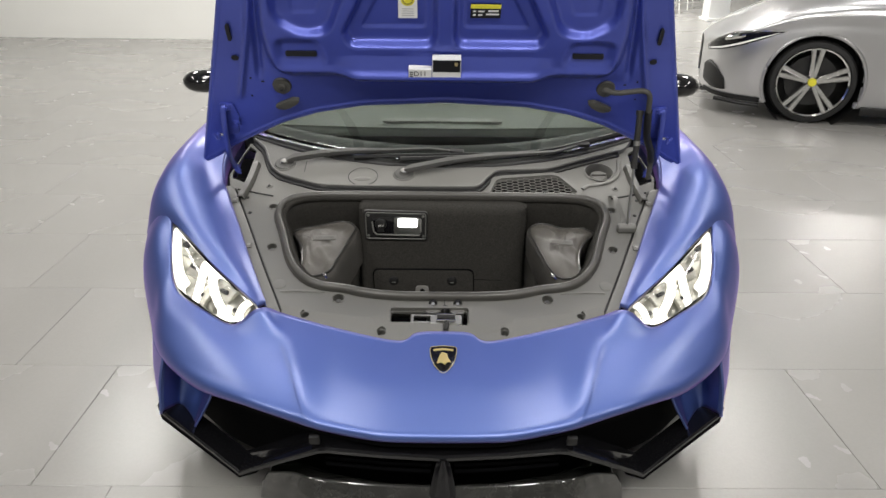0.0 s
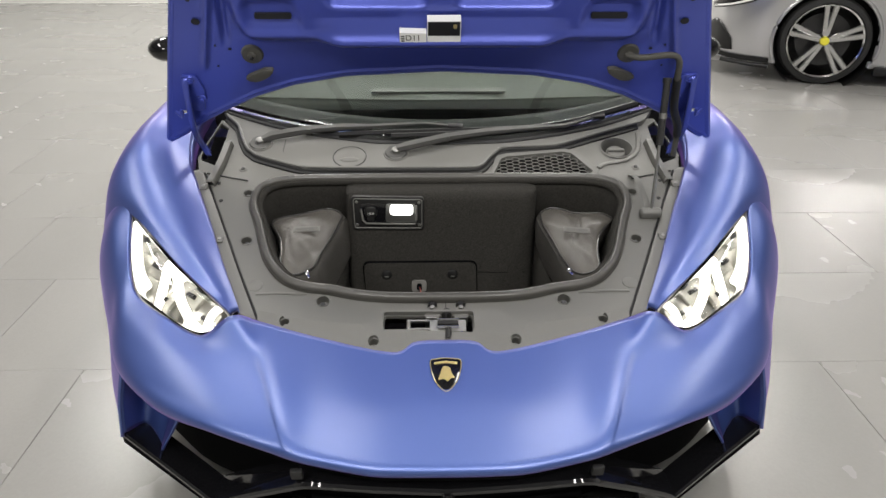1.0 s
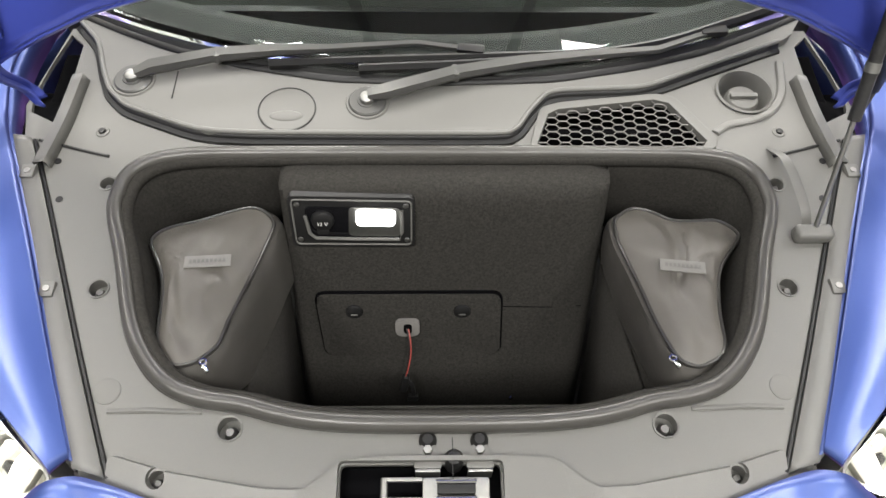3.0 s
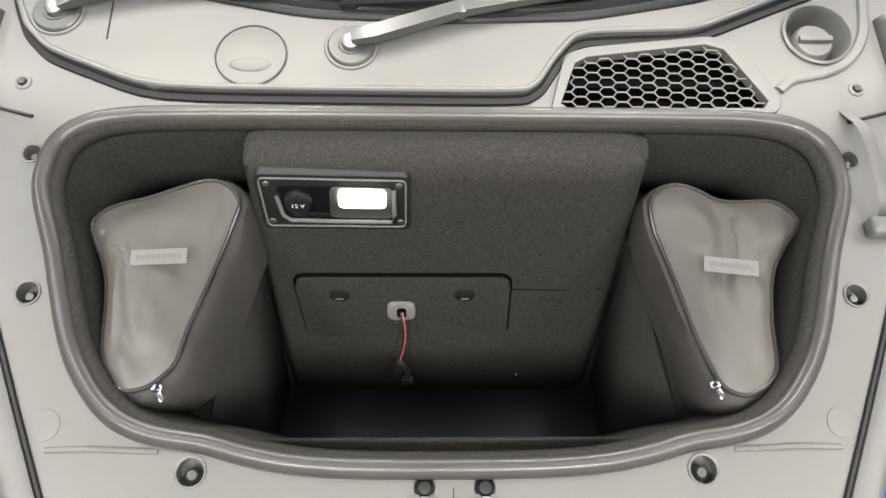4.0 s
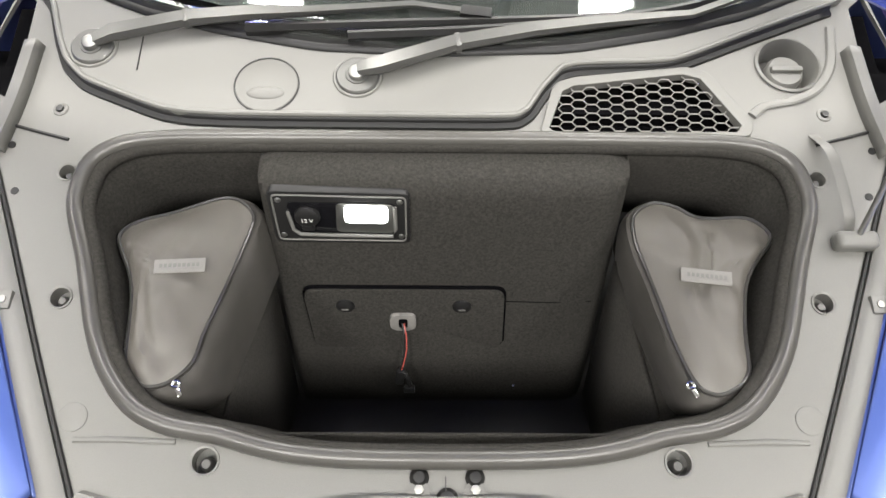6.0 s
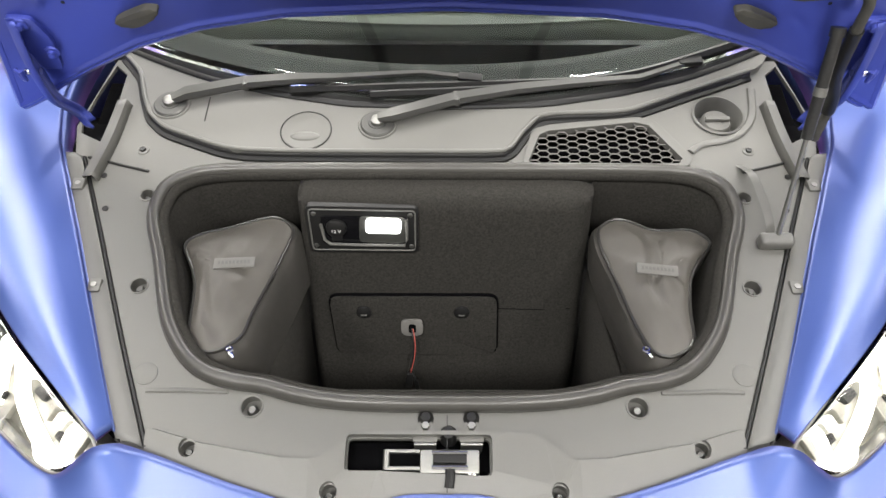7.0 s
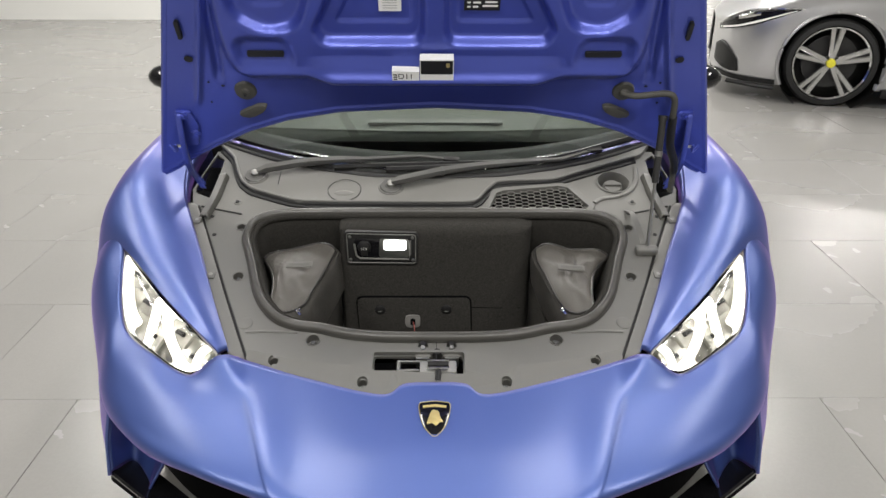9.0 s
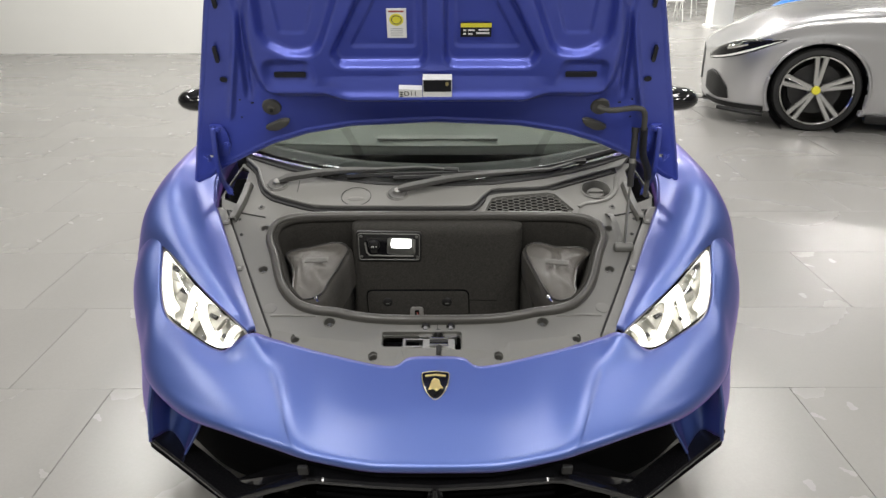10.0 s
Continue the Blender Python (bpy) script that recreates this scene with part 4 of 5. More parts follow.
def wiper(px, py, line, blade, arm_w):
    m = Matrix.Translation(deck(px, py, .018)) @ DECKM
    w = part("wiper", lathe([(0, .009), (.017, .009), (.018, .0075), (.031, .0075), (.0335, .005), (.034, 0)], m, 36), WIPERGREY, CAR, "dark grey windscreen wiper at rest")
    part("pivot_nut", lathe([(0, .021), (.008, .0205), (.0125, .017), (.0135, .009)], m, 20), STEEL, w)
    part("pivot_collar", lathe([(.034, .003), (.037, .003), (.0385, .001), (.039, -.001)], m, 36), PLASTIC, w)
    P = [Vector(p) + Vector((0, .012, -.032)) for p in line]
    rows, n = [], len(P)
    for i, p in enumerate(P):
        d = (P[min(i + 1, n - 1)] - P[max(i - 1, 0)]).normalized()
        sd = d.cross(Vector((0, -.33, .94))).normalized()
        up = sd.cross(d)
        a = arm_w[i]
        rows.append([p - sd * a, p - sd * a * .75 + up * a * .75, p + sd * a * .75 + up * a * .75, p + sd * a, p + sd * a * .8 - up * a * .5, p - sd * a * .8 - up * a * .5])
    bm = bmesh.new()
    vs = grid(bm, rows, True)
    bm.faces.new(vs[0])
    bm.faces.new(vs[-1][::-1])
    part("arm", bm, WIPERGREY, w, "satin grey wiper arm")
    k = P[2]
    part("arm_joint", box(.010, .026, .020, Matrix.Translation(k) @ DECKM @ pose(0, 0, 0, 0, 0, 10), .003), WIPERGREY, w)
    e = P[-1]
    part("blade_clip", box(.05, .020, .014, Matrix.Translation(e) @ DECKM @ pose(0, 0, 0, 0, 0, 5 if py < 2.66 else -8), .004), BLACKPLASTIC, w)
    part("blade", tube(spline([Vector(p) + Vector((0, .012, -.026)) for p in blade], 30), .007, 6, squash=1.5), BLACKPLASTIC, w, "black rubber wiper blade")


wiper(-.549, 2.70, [(-.546, 2.680, .812), (-.515, 2.688, .822), (-.402, 2.712, .834), (-.30, 2.722, .838), (-.209, 2.730, .838), (-.048, 2.745, .842), (.050, 2.732, .836)],
      [(-.311, 2.703, .815), (-.12, 2.712, .818), (.15, 2.722, .822), (.30, 2.728, .826)], [.010, .014, .013, .012, .008, .006, .006])
wiper(-.133, 2.651, [(-.131, 2.628, .800), (-.100, 2.630, .806), (.021, 2.672, .820), (.14, 2.698, .828), (.252, 2.716, .832), (.391, 2.730, .838), (.50, 2.770, .856)],
      [(-.15, 2.690, .812), (.10, 2.705, .818), (.36, 2.738, .832), (.52, 2.785, .856), (.64, 2.83, .875)], [.010, .014, .013, .012, .010, .007, .006])


def windscreen():
    rows = []
    for f in (0, .25, .5, .75, 1):
        r = []
        for x in (-.72, -.5, -.25, 0, .25, .5, .72):
            q = (x / .72) ** 2
            r.append((x * (1 - .15 * f), 2.69 + .18 * q + (.89 - .08 * q) * f, .777 + .06 * q + .41 * f - .04 * f * f - .06 * q * f))
        rows.append(r)
    o = part("windscreen", loft(rows, 48, 24), WSGLASS, CAR, "raked windscreen with dark lower band")
    solid(o, .005)
    o.visible_shadow = False
    rim_y = lambda x: float(np.interp(abs(x), (0, .2, .36, .49, .60, .70, .74), (2.70, 2.708, 2.738, 2.775, 2.822, 2.872, 2.89)))
    xs = [-.735 + 1.47 * k / 40 for k in range(41)]
    foot = [(x, 2.694 + .18 * (x / .72) ** 2, .781 + .06 * (x / .72) ** 2) for x in xs]
    bm = bmesh.new()
    grid(bm, [[deck(x, rim_y(x) - .012, .0185) for x in xs], [deck(x, rim_y(x) + .002, .020) for x in xs], foot, [(x, y + .012, z - .08) for x, y, z in foot]])
    solid(part("screen_seal", bm, BLACKPLASTIC, o, "black rubber strip between cowl and glass"), .002)
    low = [[(x, y + .002, z - .0065) for x, y, z in rows[0]], [(x, y + .002, z - .0065) for x, y, z in [tuple(Vector(a).lerp(Vector(b), .42)) for a, b in zip(rows[0], rows[1])]]]
    solid(part("frit_band", loft(low, 48, 6), BLACKPLASTIC, o), .001)
    d = [[(-.66, 3.08, .74), (0, 2.955, .74), (.66, 3.08, .74)], [(-.66, 3.085, .80), (0, 2.96, .82), (.66, 3.085, .80)], [(-.66, 3.12, .82), (0, 3.01, .838), (.66, 3.12, .82)], [(-.66, 3.4, .86), (0, 3.38, .875), (.66, 3.4, .86)], [(-.66, 3.5, .76), (0, 3.5, .76), (.66, 3.5, .76)]]
    solid(part("dashboard", loft(d, 24, 30), DASH, o, "grey dashboard behind the glass"), .01)
    part("vent_strip", box(.46, .03, .008, pose(.0, 3.03, .846, 12), .003), PLASTIC, o)
    part("cabin_floor", box(1.3, 1.5, .04, pose(0, 4.1, .35)), CABIN, o)
    part("bulkhead", box(1.3, .05, .75, pose(0, 4.85, .68)), CABIN, o)
    part("firewall", box(1.4, .03, .45, pose(0, 2.95, .57)), BLACKPLASTIC, o)
    for s in (1, -1):
        st = part("seat", box(.46, .14, .62, pose(s * .36, 4.35, .72, 14), .05, segments=3), CABIN, o)
        part("headrest", box(.26, .10, .18, pose(s * .36, 4.50, 1.03, 14), .04, segments=3), CABIN, st)
    rim = [(.36 + .17 * math.cos(a), 3.55 + .05 * math.sin(a), .87 + .15 * math.sin(a)) for a in [k * math.pi / 16 for k in range(32)]]
    part("steering_wheel", tube([(-x, y, z) for x, y, z in rim], .014, 8, True), CABIN, o)


windscreen()


def signed(px, pz, poly):
    """Signed distance of grid points from a polygon, negative within."""
    d = np.full(px.shape, 9.0)
    within = np.zeros(px.shape, bool)
    n = len(poly)
    for i in range(n):
        (x0, z0), (x1, z1) = poly[i], poly[i - 1]
        ex, ez = x1 - x0, z1 - z0
        t = np.clip(((px - x0) * ex + (pz - z0) * ez) / (ex * ex + ez * ez), 0, 1)
        d = np.minimum(d, np.hypot(px - x0 - t * ex, pz - z0 - t * ez))
        if abs(ez) > 1e-9:
            within ^= ((z0 > pz) != (z1 > pz)) & (px < ex * (pz - z0) / ez + x0)
    return np.where(within, -d, d)


def step(d, w):
    t = np.clip(.5 - d / w, 0, 1)
    return t * t * (3 - 2 * t)


def lid_relief(px, pz):
    ax = np.abs(px)
    plate = rounded([(-.505, 1.128), (.505, 1.128), (.520, 1.30), (.44, 1.60), (-.44, 1.60), (-.520, 1.30)], .07, 8)
    h = .022 * step(signed(px, pz, plate), .03)
    # bar along the foot of the plate, its upper side sloping
    bar = np.clip((1.192 - pz) / .048, 0, 1) * step(1.118 - pz, .022) * step(ax - .285, .09)
    h += .032 * bar
    h += .008 * step(signed(px, pz, rounded([(-.49, 1.142), (.49, 1.142), (.49, 1.155), (-.49, 1.155)], .01, 3)), .02)
    for s in (1, -1):
        q = px * s
        inner = rounded([(.028, 1.222), (.268, 1.222), (.285, 1.255), (.16, 1.47), (.028, 1.47)], .035, 6)
        h -= .030 * step(signed(q, pz, inner), .020)
        h -= .006 * step(signed(q, pz, rounded([(.055, 1.262), (.235, 1.262), (.13, 1.44), (.055, 1.44)], .012, 4)), .006)
        outer = rounded([(.325, 1.262), (.40, 1.245), (.475, 1.29), (.47, 1.45), (.40, 1.52), (.21, 1.52)], .03, 6)
        h -= .030 * step(signed(q, pz, outer), .022)
        h -= .006 * step(signed(q, pz, rounded([(.355, 1.30), (.425, 1.30), (.43, 1.44), (.30, 1.46)], .012, 4)), .006)
        h -= .012 * step(signed(q, pz, rounded([(.345, 1.168), (.475, 1.168), (.48, 1.232), (.36, 1.236)], .025, 5)), .030)
        h -= .012 * step(np.abs(q - (.545 - .10 * (pz - 1.15))) - .008, .014) * step(1.12 - pz, .05)
        h += .010 * step(np.abs(q - (.590 - .30 * (pz - 1.15))) - .006, .02) * step(1.05 - pz, .05)
    return h


def open_lid():
    arch = [(0, 1.038), (.253, 1.025), (.397, .999), (.509, .963), (.609, .914), (.69, .870), (.747, .831), (.79, .81)]
    ax, az = [p[0] for p in arch], [p[1] for p in arch]
    na, nb = 300, 190
    a = np.linspace(-1, 1, na)
    b = np.linspace(0, 1, nb)
    A, B = np.meshgrid(a, b)
    zb = np.interp(np.abs(.79 * A), ax, az)
    X = A * (.79 * (1 - B) + .49 * B)
    Z = zb * (1 - B) + (1.66 + .03 * (1 - np.abs(A))) * B
    X = A * np.interp(Z, (.81, 1.417, 1.66, 1.7), (.79, .587, .50, .49))
    X = np.where(np.abs(X) < 1e-9, 0, X)
    zb2 = np.interp(np.abs(X), ax, az)
    Z = np.maximum(Z, zb2)
    H = lid_relief(X, Z)
    H += .004 * np.exp(-((Z - zb2 - .004) / .004) ** 2)
    verts = []
    for i in range(nb):
        for j in range(na):
            verts.append(lid(X[i, j], Z[i, j], H[i, j]))
    faces = [(i * na + j, i * na + j + 1, (i + 1) * na + j + 1, (i + 1) * na + j) for i in range(nb - 1) for j in range(na - 1)]
    me = bpy.data.meshes.new("front_lid")
    me.from_pydata([tuple(v) for v in verts], [], faces)
    me.materials.append(LIDPAINT)
    for p in me.polygons:
        p.use_smooth = True
    o = new("front_lid", me)
    o.parent = CAR
    o.matrix_parent_inverse = Matrix.Translation(-CAR.location)
    tagged(o, "raised blue front lid showing its ribbed inner side")
    bm = bmesh.new()
    rows = [[lid(X[i, j], Z[i, j], -.022) for j in range(0, na, 6)] for i in range(0, nb, 6)]
    grid(bm, rows)
    out = part("outer_skin", bm, PAINT, o, "matte blue outer skin of the lid")
    solid(out, .004)
    edge = [lid(X[0, j], Z[0, j], -.008) for j in range(0, na, 4)]
    part("rear_hem", tube(edge, .010, 8, squash=1.2), LIDPAINT, o)
    for s in (1, -1):
        side = [lid(s * x, z, -.008) for x, z in ((.79, .81), (.72, 1.02), (.655, 1.214), (.587, 1.417), (.50, 1.66))]
        part("side_hem", tube(spline(side, 24), .010, 8), LIDPAINT, o)
        # slots, holes, buffers and pads
        part("slot", slab(rounded([(s * .368, 1.186), (s * .458, 1.186), (s * .458, 1.200), (s * .368, 1.200)], .005, 3), lid, .010, .0155), BLACKPLASTIC, o)
        for x, z, rx, rz in ((.609, 1.172, .011, .009), (.578, 1.108, .003, .003), (.543, 1.098, .005, .003), (.585, 1.05, .003, .003)):
            part("hole", lathe([(0, .0012), (rx, .0012), (rx, 0)], Matrix.Translation(lid(s * x, z, .003)) @ pose(0, 0, 0, 117) @ Matrix.Diagonal((1, rz / rx, 1, 1)), 16), BLACKPLASTIC, o)
        for x, z in ((.609, 1.25), (.575, 1.40)):
            part("side_slot", slab(rounded([(s * x - .005, z - .022), (s * x + .005, z - .022), (s * x + .005, z + .022), (s * x - .005, z + .022)], .004, 3), lid, .002, .013), BLACKPLASTIC, o)
        bfr = part("buffer", lathe([(0, .012), (.010, .012), (.012, .006), (.026, .005), (.028, 0), (.030, -.004)], Matrix.Translation(lid(s * .489, 1.083, .002)) @ pose(0, 0, 0, 117), 28), OLIVE, o, "dark rubber buffer")
        part("buffer_pin", lathe([(0, .017), (.004, .016), (.006, .011)], Matrix.Translation(lid(s * .489, 1.080, .002)) @ pose(0, 0, 0, 117), 14), BLACKPLASTIC, bfr)
        pad = [(s * .522, 1.018), (s * .505, 1.028), (s * .462, 1.046), (s * .440, 1.044), (s * .447, 1.030), (s * .480, 1.012), (s * .505, 1.008)]
        part("rubber_pad", slab(rounded(pad, .008, 3), lid, -.002, .014, bevel=.004), OLIVE, o, "dark rubber pad")
        # hinge bracket on the lid and its arm
        br = [(s * .692, 1.025), (s * .650, 1.022), (s * .640, .98), (s * .655, .915), (s * .705, .915), (s * .700, .97)]
        h = part("hinge", slab(rounded(br, .008, 3), lid, .0, .008, bevel=.002), LIDPAINT, o, "blue lid hinge")
        for x, z in ((.672, 1.012), (.652, .955)):
            part("hinge_bolt", lathe([(0, .010), (.006, .010), (.007, .004), (.012, .003), (.013, 0)], Matrix.Translation(lid(s * x, z, .008)) @ pose(0, 0, 0, 117), 14), LIDPAINT, h)
        web = [lid(s * .690, 1.02, .010), lid(s * .694, .96, .030), lid(s * .70, .90, .035), Vector((s * .705, 2.555, .84)), Vector((s * .712, 2.62, .785)), Vector((s * .70, 2.63, .752))]
        bm = bmesh.new()
        grid(bm, [[p + Vector((s * dx, dy, 0)) for p in spline(web, 24)] for dx, dy in ((-.016, -.006), (0, 0), (.004, .022), (-.004, .034))])
        solid(part("hinge_arm", bm, LIDPAINT, h), .005)
        part("hinge_pin", tube([lid(s * .71, .925, .022), lid(s * .685, .925, .022)], .006, 10), CHROME, h)
        part("hinge_hook", tube(spline([lid(s * .735, .918, .012), lid(s * .715, .914, .03), lid(s * .712, .935, .03)], 10), .004, 8), LIDPAINT, h)
    # stickers
    st = part("sticker_code", slab([(-.104, 1.150), (-.038, 1.147), (-.038, 1.174), (-.104, 1.176)], lid, .035, .0555), PALE, o, "small white code sticker")
    text("sticker_text", "D11", .022, Matrix.Translation(lid(-.071, 1.162, .0562)) @ pose(0, 0, 0, 90 + 27), BLACKPLASTIC, st)
    for k in range(3):
        part("code_bar", slab([(-.101, 1.153 + .006 * k), (-.092, 1.153 + .006 * k), (-.092, 1.156 + .006 * k), (-.101, 1.156 + .006 * k)], lid, .055, .0562), BLACKPLASTIC, st)
    st = part("sticker_label", slab([(-.036, 1.147), (.046, 1.147), (.046, 1.205), (-.036, 1.205)], lid, .030, .0550), PALE, o, "black and white data label")
    part("label_field", slab([(-.034, 1.168), (.044, 1.168), (.044, 1.203), (-.034, 1.203)], lid, .054, .0556), BLACKPLASTIC, st)
    part("label_mark", slab(rounded([(.028, 1.186), (.036, 1.186), (.037, 1.197), (.027, 1.197)], .003, 3), lid, .055, .0560), GOLD, st)
    st = part("sticker_warning", slab([(-.131, 1.287), (-.078, 1.287), (-.077, 1.365), (-.130, 1.365)], lid, -.012, -.008), PALE, o, "white warning sticker with a yellow disc")
    part("disc", slab(circle(-.104, 1.337, .019, 24, .016), lid, -.009, -.0072), YELLOW, st)
    part("disc_ring", tube([lid(a, b, -.0074) for a, b in circle(-.104, 1.337, .013, 24, .011)], .0012, 6, True), OLIVE, st)
    for k in range(4):
        part("text_bar", slab([(-.121, 1.294 + .006 * k), (-.088, 1.294 + .006 * k), (-.088, 1.2955 + .006 * k), (-.121, 1.2955 + .006 * k)], lid, -.009, -.0076), GREYINK, st)
    part("title_bar", slab([(-.124, 1.357), (-.084, 1.357), (-.084, 1.361), (-.124, 1.361)], lid, -.009, -.0076), REDWIRE, st)
    st = part("sticker_battery", slab([(.069, 1.289), (.153, 1.289), (.153, 1.327), (.069, 1.327)], lid, -.012, -.008), BLACKPLASTIC, o, "black and yellow caution label")
    part("caution_strip", slab([(.069, 1.316), (.153, 1.316), (.153, 1.327), (.069, 1.327)], lid, -.009, -.0072), YELLOW, st)
    for x0, x1, z in ((.076, .084, 1.306), (.076, .084, 1.296), (.090, .108, 1.306), (.090, .102, 1.296), (.118, .146, 1.307), (.112, .148, 1.298)):
        part("caution_bar", slab([(x0, z), (x1, z), (x1, z + .004), (x0, z + .004)], lid, -.009, -.0072), PALE, st)
    # gas strut and cable sleeve
    foot, head = deck(.585, 2.404, .022), lid(.600, 1.035, .035)
    mid = foot.lerp(head, .50)
    g = part("gas_strut", tube([mid, foot.lerp(head, .97)], .0095, 14), DARKSTEEL, CAR, "black gas strut holding the lid up")
    part("rod", tube([foot, mid], .0042, 10), STEEL, g)
    part("collar", tube([foot.lerp(head, .70), foot.lerp(head, .74)], .0105, 14), STEEL, g)
    part("ball_end", tube([foot.lerp(head, .96), head], .012, 10), DARKSTEEL, g)
    part("head_bracket", box(.034, .012, .05, Matrix.Translation(lid(.612, 1.035, .02)) @ pose(27, 0, 0), .003), LIDPAINT, g)
    part("foot_socket", box(.060, .026, .026, Matrix.Translation(deck(.583, 2.398, .012)) @ DECKM, .009, segments=3), PLASTIC, g)
    part("foot_rib", loft([[deck(.575, 2.41, .0), deck(.568, 2.44, .025), deck(.560, 2.52, .03), deck(.556, 2.57, .0)], [deck(.590, 2.41, .0), deck(.583, 2.44, .027), deck(.575, 2.52, .032), deck(.571, 2.57, .0)]], 16, 4), PLASTIC, g)
    line = [lid(.480, 1.090, .018), lid(.515, 1.094, .036), lid(.585, 1.104, .040), lid(.612, 1.09, .042), lid(.622, 1.04, .044), lid(.640, .95, .045), Vector((.672, 2.53, .86)), Vector((.682, 2.56, .77))]
    c = part("cable_sleeve", tube(spline(line, 60), .0085, 10), OLIVE, CAR, "dark corrugated cable sleeve to the lid")
    sl = spline(line, 60)[34:54]
    part("sleeve_cover", tube(sl, .0115, 10), BLACKPLASTIC, c)


open_lid()


# ---- loose things in the bay ----
def storage_bag(outline, top, depth, tag, zip_at, shift, label):
    """A soft triangular bag lying in the side of the bay: rounded face, gusset, piping, label and zip."""
    pts = [(p.x, p.y) for p in spline([(x, y, 0) for x, y in outline], 72, True)]
    face = lambda b: top + .156 * (2.47 - b)
    cx, cy = sum(p[0] for p in pts) / len(pts), sum(p[1] for p in pts) / len(pts)

    def crease(x, y):
        a = noise.noise(Vector((x * 13, y * 7, depth * 30)))
        b = noise.noise(Vector((x * 26 + 2 * a, y * 12, depth * 70)))
        return .011 * a + .008 * (1 - abs(b) * 2) + .002 * noise.noise(Vector((x * 60, y * 50, 3)))

    rows = []
    for f in (1.0, .985, .95, .9, .84, .77, .7, .62, .54, .46, .38, .3, .22, .14, .07):
        ring = []
        for x, y in pts:
            a, b = cx + (x - cx) * f, cy + (y - cy) * f
            h = face(b) + .010 * (1 - f ** 4) + crease(a, b) * (1 - f ** 6) * .9
            ring.append(deck(a, b, h - (.004 if f == 1.0 else 0)))
        rows.append(ring)
    bm = bmesh.new()
    vs = grid(bm, rows, True)
    bm.faces.new(vs[-1])
    bag = part("storage_bag", bm, NYLON, None, label, category="bag")
    side = []
    for k, (f, d) in enumerate(((1.0, .004), (1.05, .008), (1.085, .020), (1.095, .042), (1.06, depth * .7), (1.0, depth))):
        side.append([deck(cx + (x - cx) * f + shift * d, cy + (y - cy) * f - .10 * d, face(y) - d) + Vector((1, 1, 0)) * .004 * noise.noise(Vector((x * 16, y * 16, k * .7))) for x, y in pts])
    bm = bmesh.new()
    vs = grid(bm, side, True)
    bm.faces.new(vs[-1])
    part("gusset", bm, NYLONSIDE, bag, "ribbed dark grey side of the bag")
    part("piping", tube([deck(x, y, face(y) + .001) for x, y in pts], .0032, 8, True), PIPING, bag, "dark shiny cord piping")
    part("zip", tube([deck(cx + (x - cx) * 1.04, cy + (y - cy) * 1.04, face(y) - .016) for x, y in pts], .0022, 6, True), BLACKPLASTIC, bag)
    tx, ty, rot = tag
    m = Matrix.Translation(deck(tx, ty, face(ty) + .0135 + .9 * max(crease(tx + q, ty) for q in (-.03, -.015, 0, .015, .03)))) @ DECKM @ pose(0, 0, 0, 0, 0, rot)
    t = part("name_tag", box(.072, .021, .003, m, .0012), TAG, bag, "raised grey rubber tag")
    part("tag_panel", box(.064, .014, .001, m @ pose(0, 0, .0014)), TAG, t)
    for k in range(9):
        part("tag_bar", box(.0045, .006, .0006, m @ pose(-.026 + .0065 * k, 0, .0026)), PLASTIC, t)
    zx, zy = zip_at
    z = part("zip_pull", tube([deck(zx + .005 * math.cos(a), zy + .004 * math.sin(a), face(zy) + .004) for a in [k * math.pi / 6 for k in range(12)]], .0018, 6, True), CHROME, bag, "bright metal zip pull")
    part("zip_tab", box(.006, .016, .003, Matrix.Translation(deck(zx + .004, zy - .008, face(zy) + .003)) @ DECKM @ pose(0, 0, 0, 0, 0, 30), .001), CHROME, z)
    return bag


storage_bag([(-.479, 2.417), (-.471, 2.433), (-.448, 2.446), (-.412, 2.456), (-.376, 2.470), (-.343, 2.482), (-.320, 2.483), (-.299, 2.472), (-.285, 2.451), (-.289, 2.422), (-.298, 2.382), (-.314, 2.321), (-.328, 2.271), (-.335, 2.234), (-.352, 2.214), (-.370, 2.203), (-.393, 2.201), (-.412, 2.214), (-.425, 2.233), (-.430, 2.264), (-.434, 2.299), (-.441, 2.336), (-.453, 2.366), (-.471, 2.397)],
            -.047, .115, (-.371, 2.363, 3), (-.351, 2.204), .22, "dark grey nylon storage bag with piping")
storage_bag([(.286, 2.447), (.294, 2.464), (.316, 2.479), (.335, 2.480), (.358, 2.472), (.382, 2.457), (.413, 2.454), (.453, 2.456), (.474, 2.448), (.489, 2.429), (.484, 2.413), (.461, 2.388), (.439, 2.357), (.427, 2.323), (.418, 2.280), (.414, 2.245), (.411, 2.225), (.400, 2.209), (.379, 2.198), (.362, 2.194), (.342, 2.202), (.329, 2.225), (.316, 2.269), (.307, 2.315), (.293, 2.379), (.286, 2.411)],
            -.047, .105, (.372, 2.353, -6), (.328, 2.206), -.05, "creased dark grey nylon storage bag with piping")


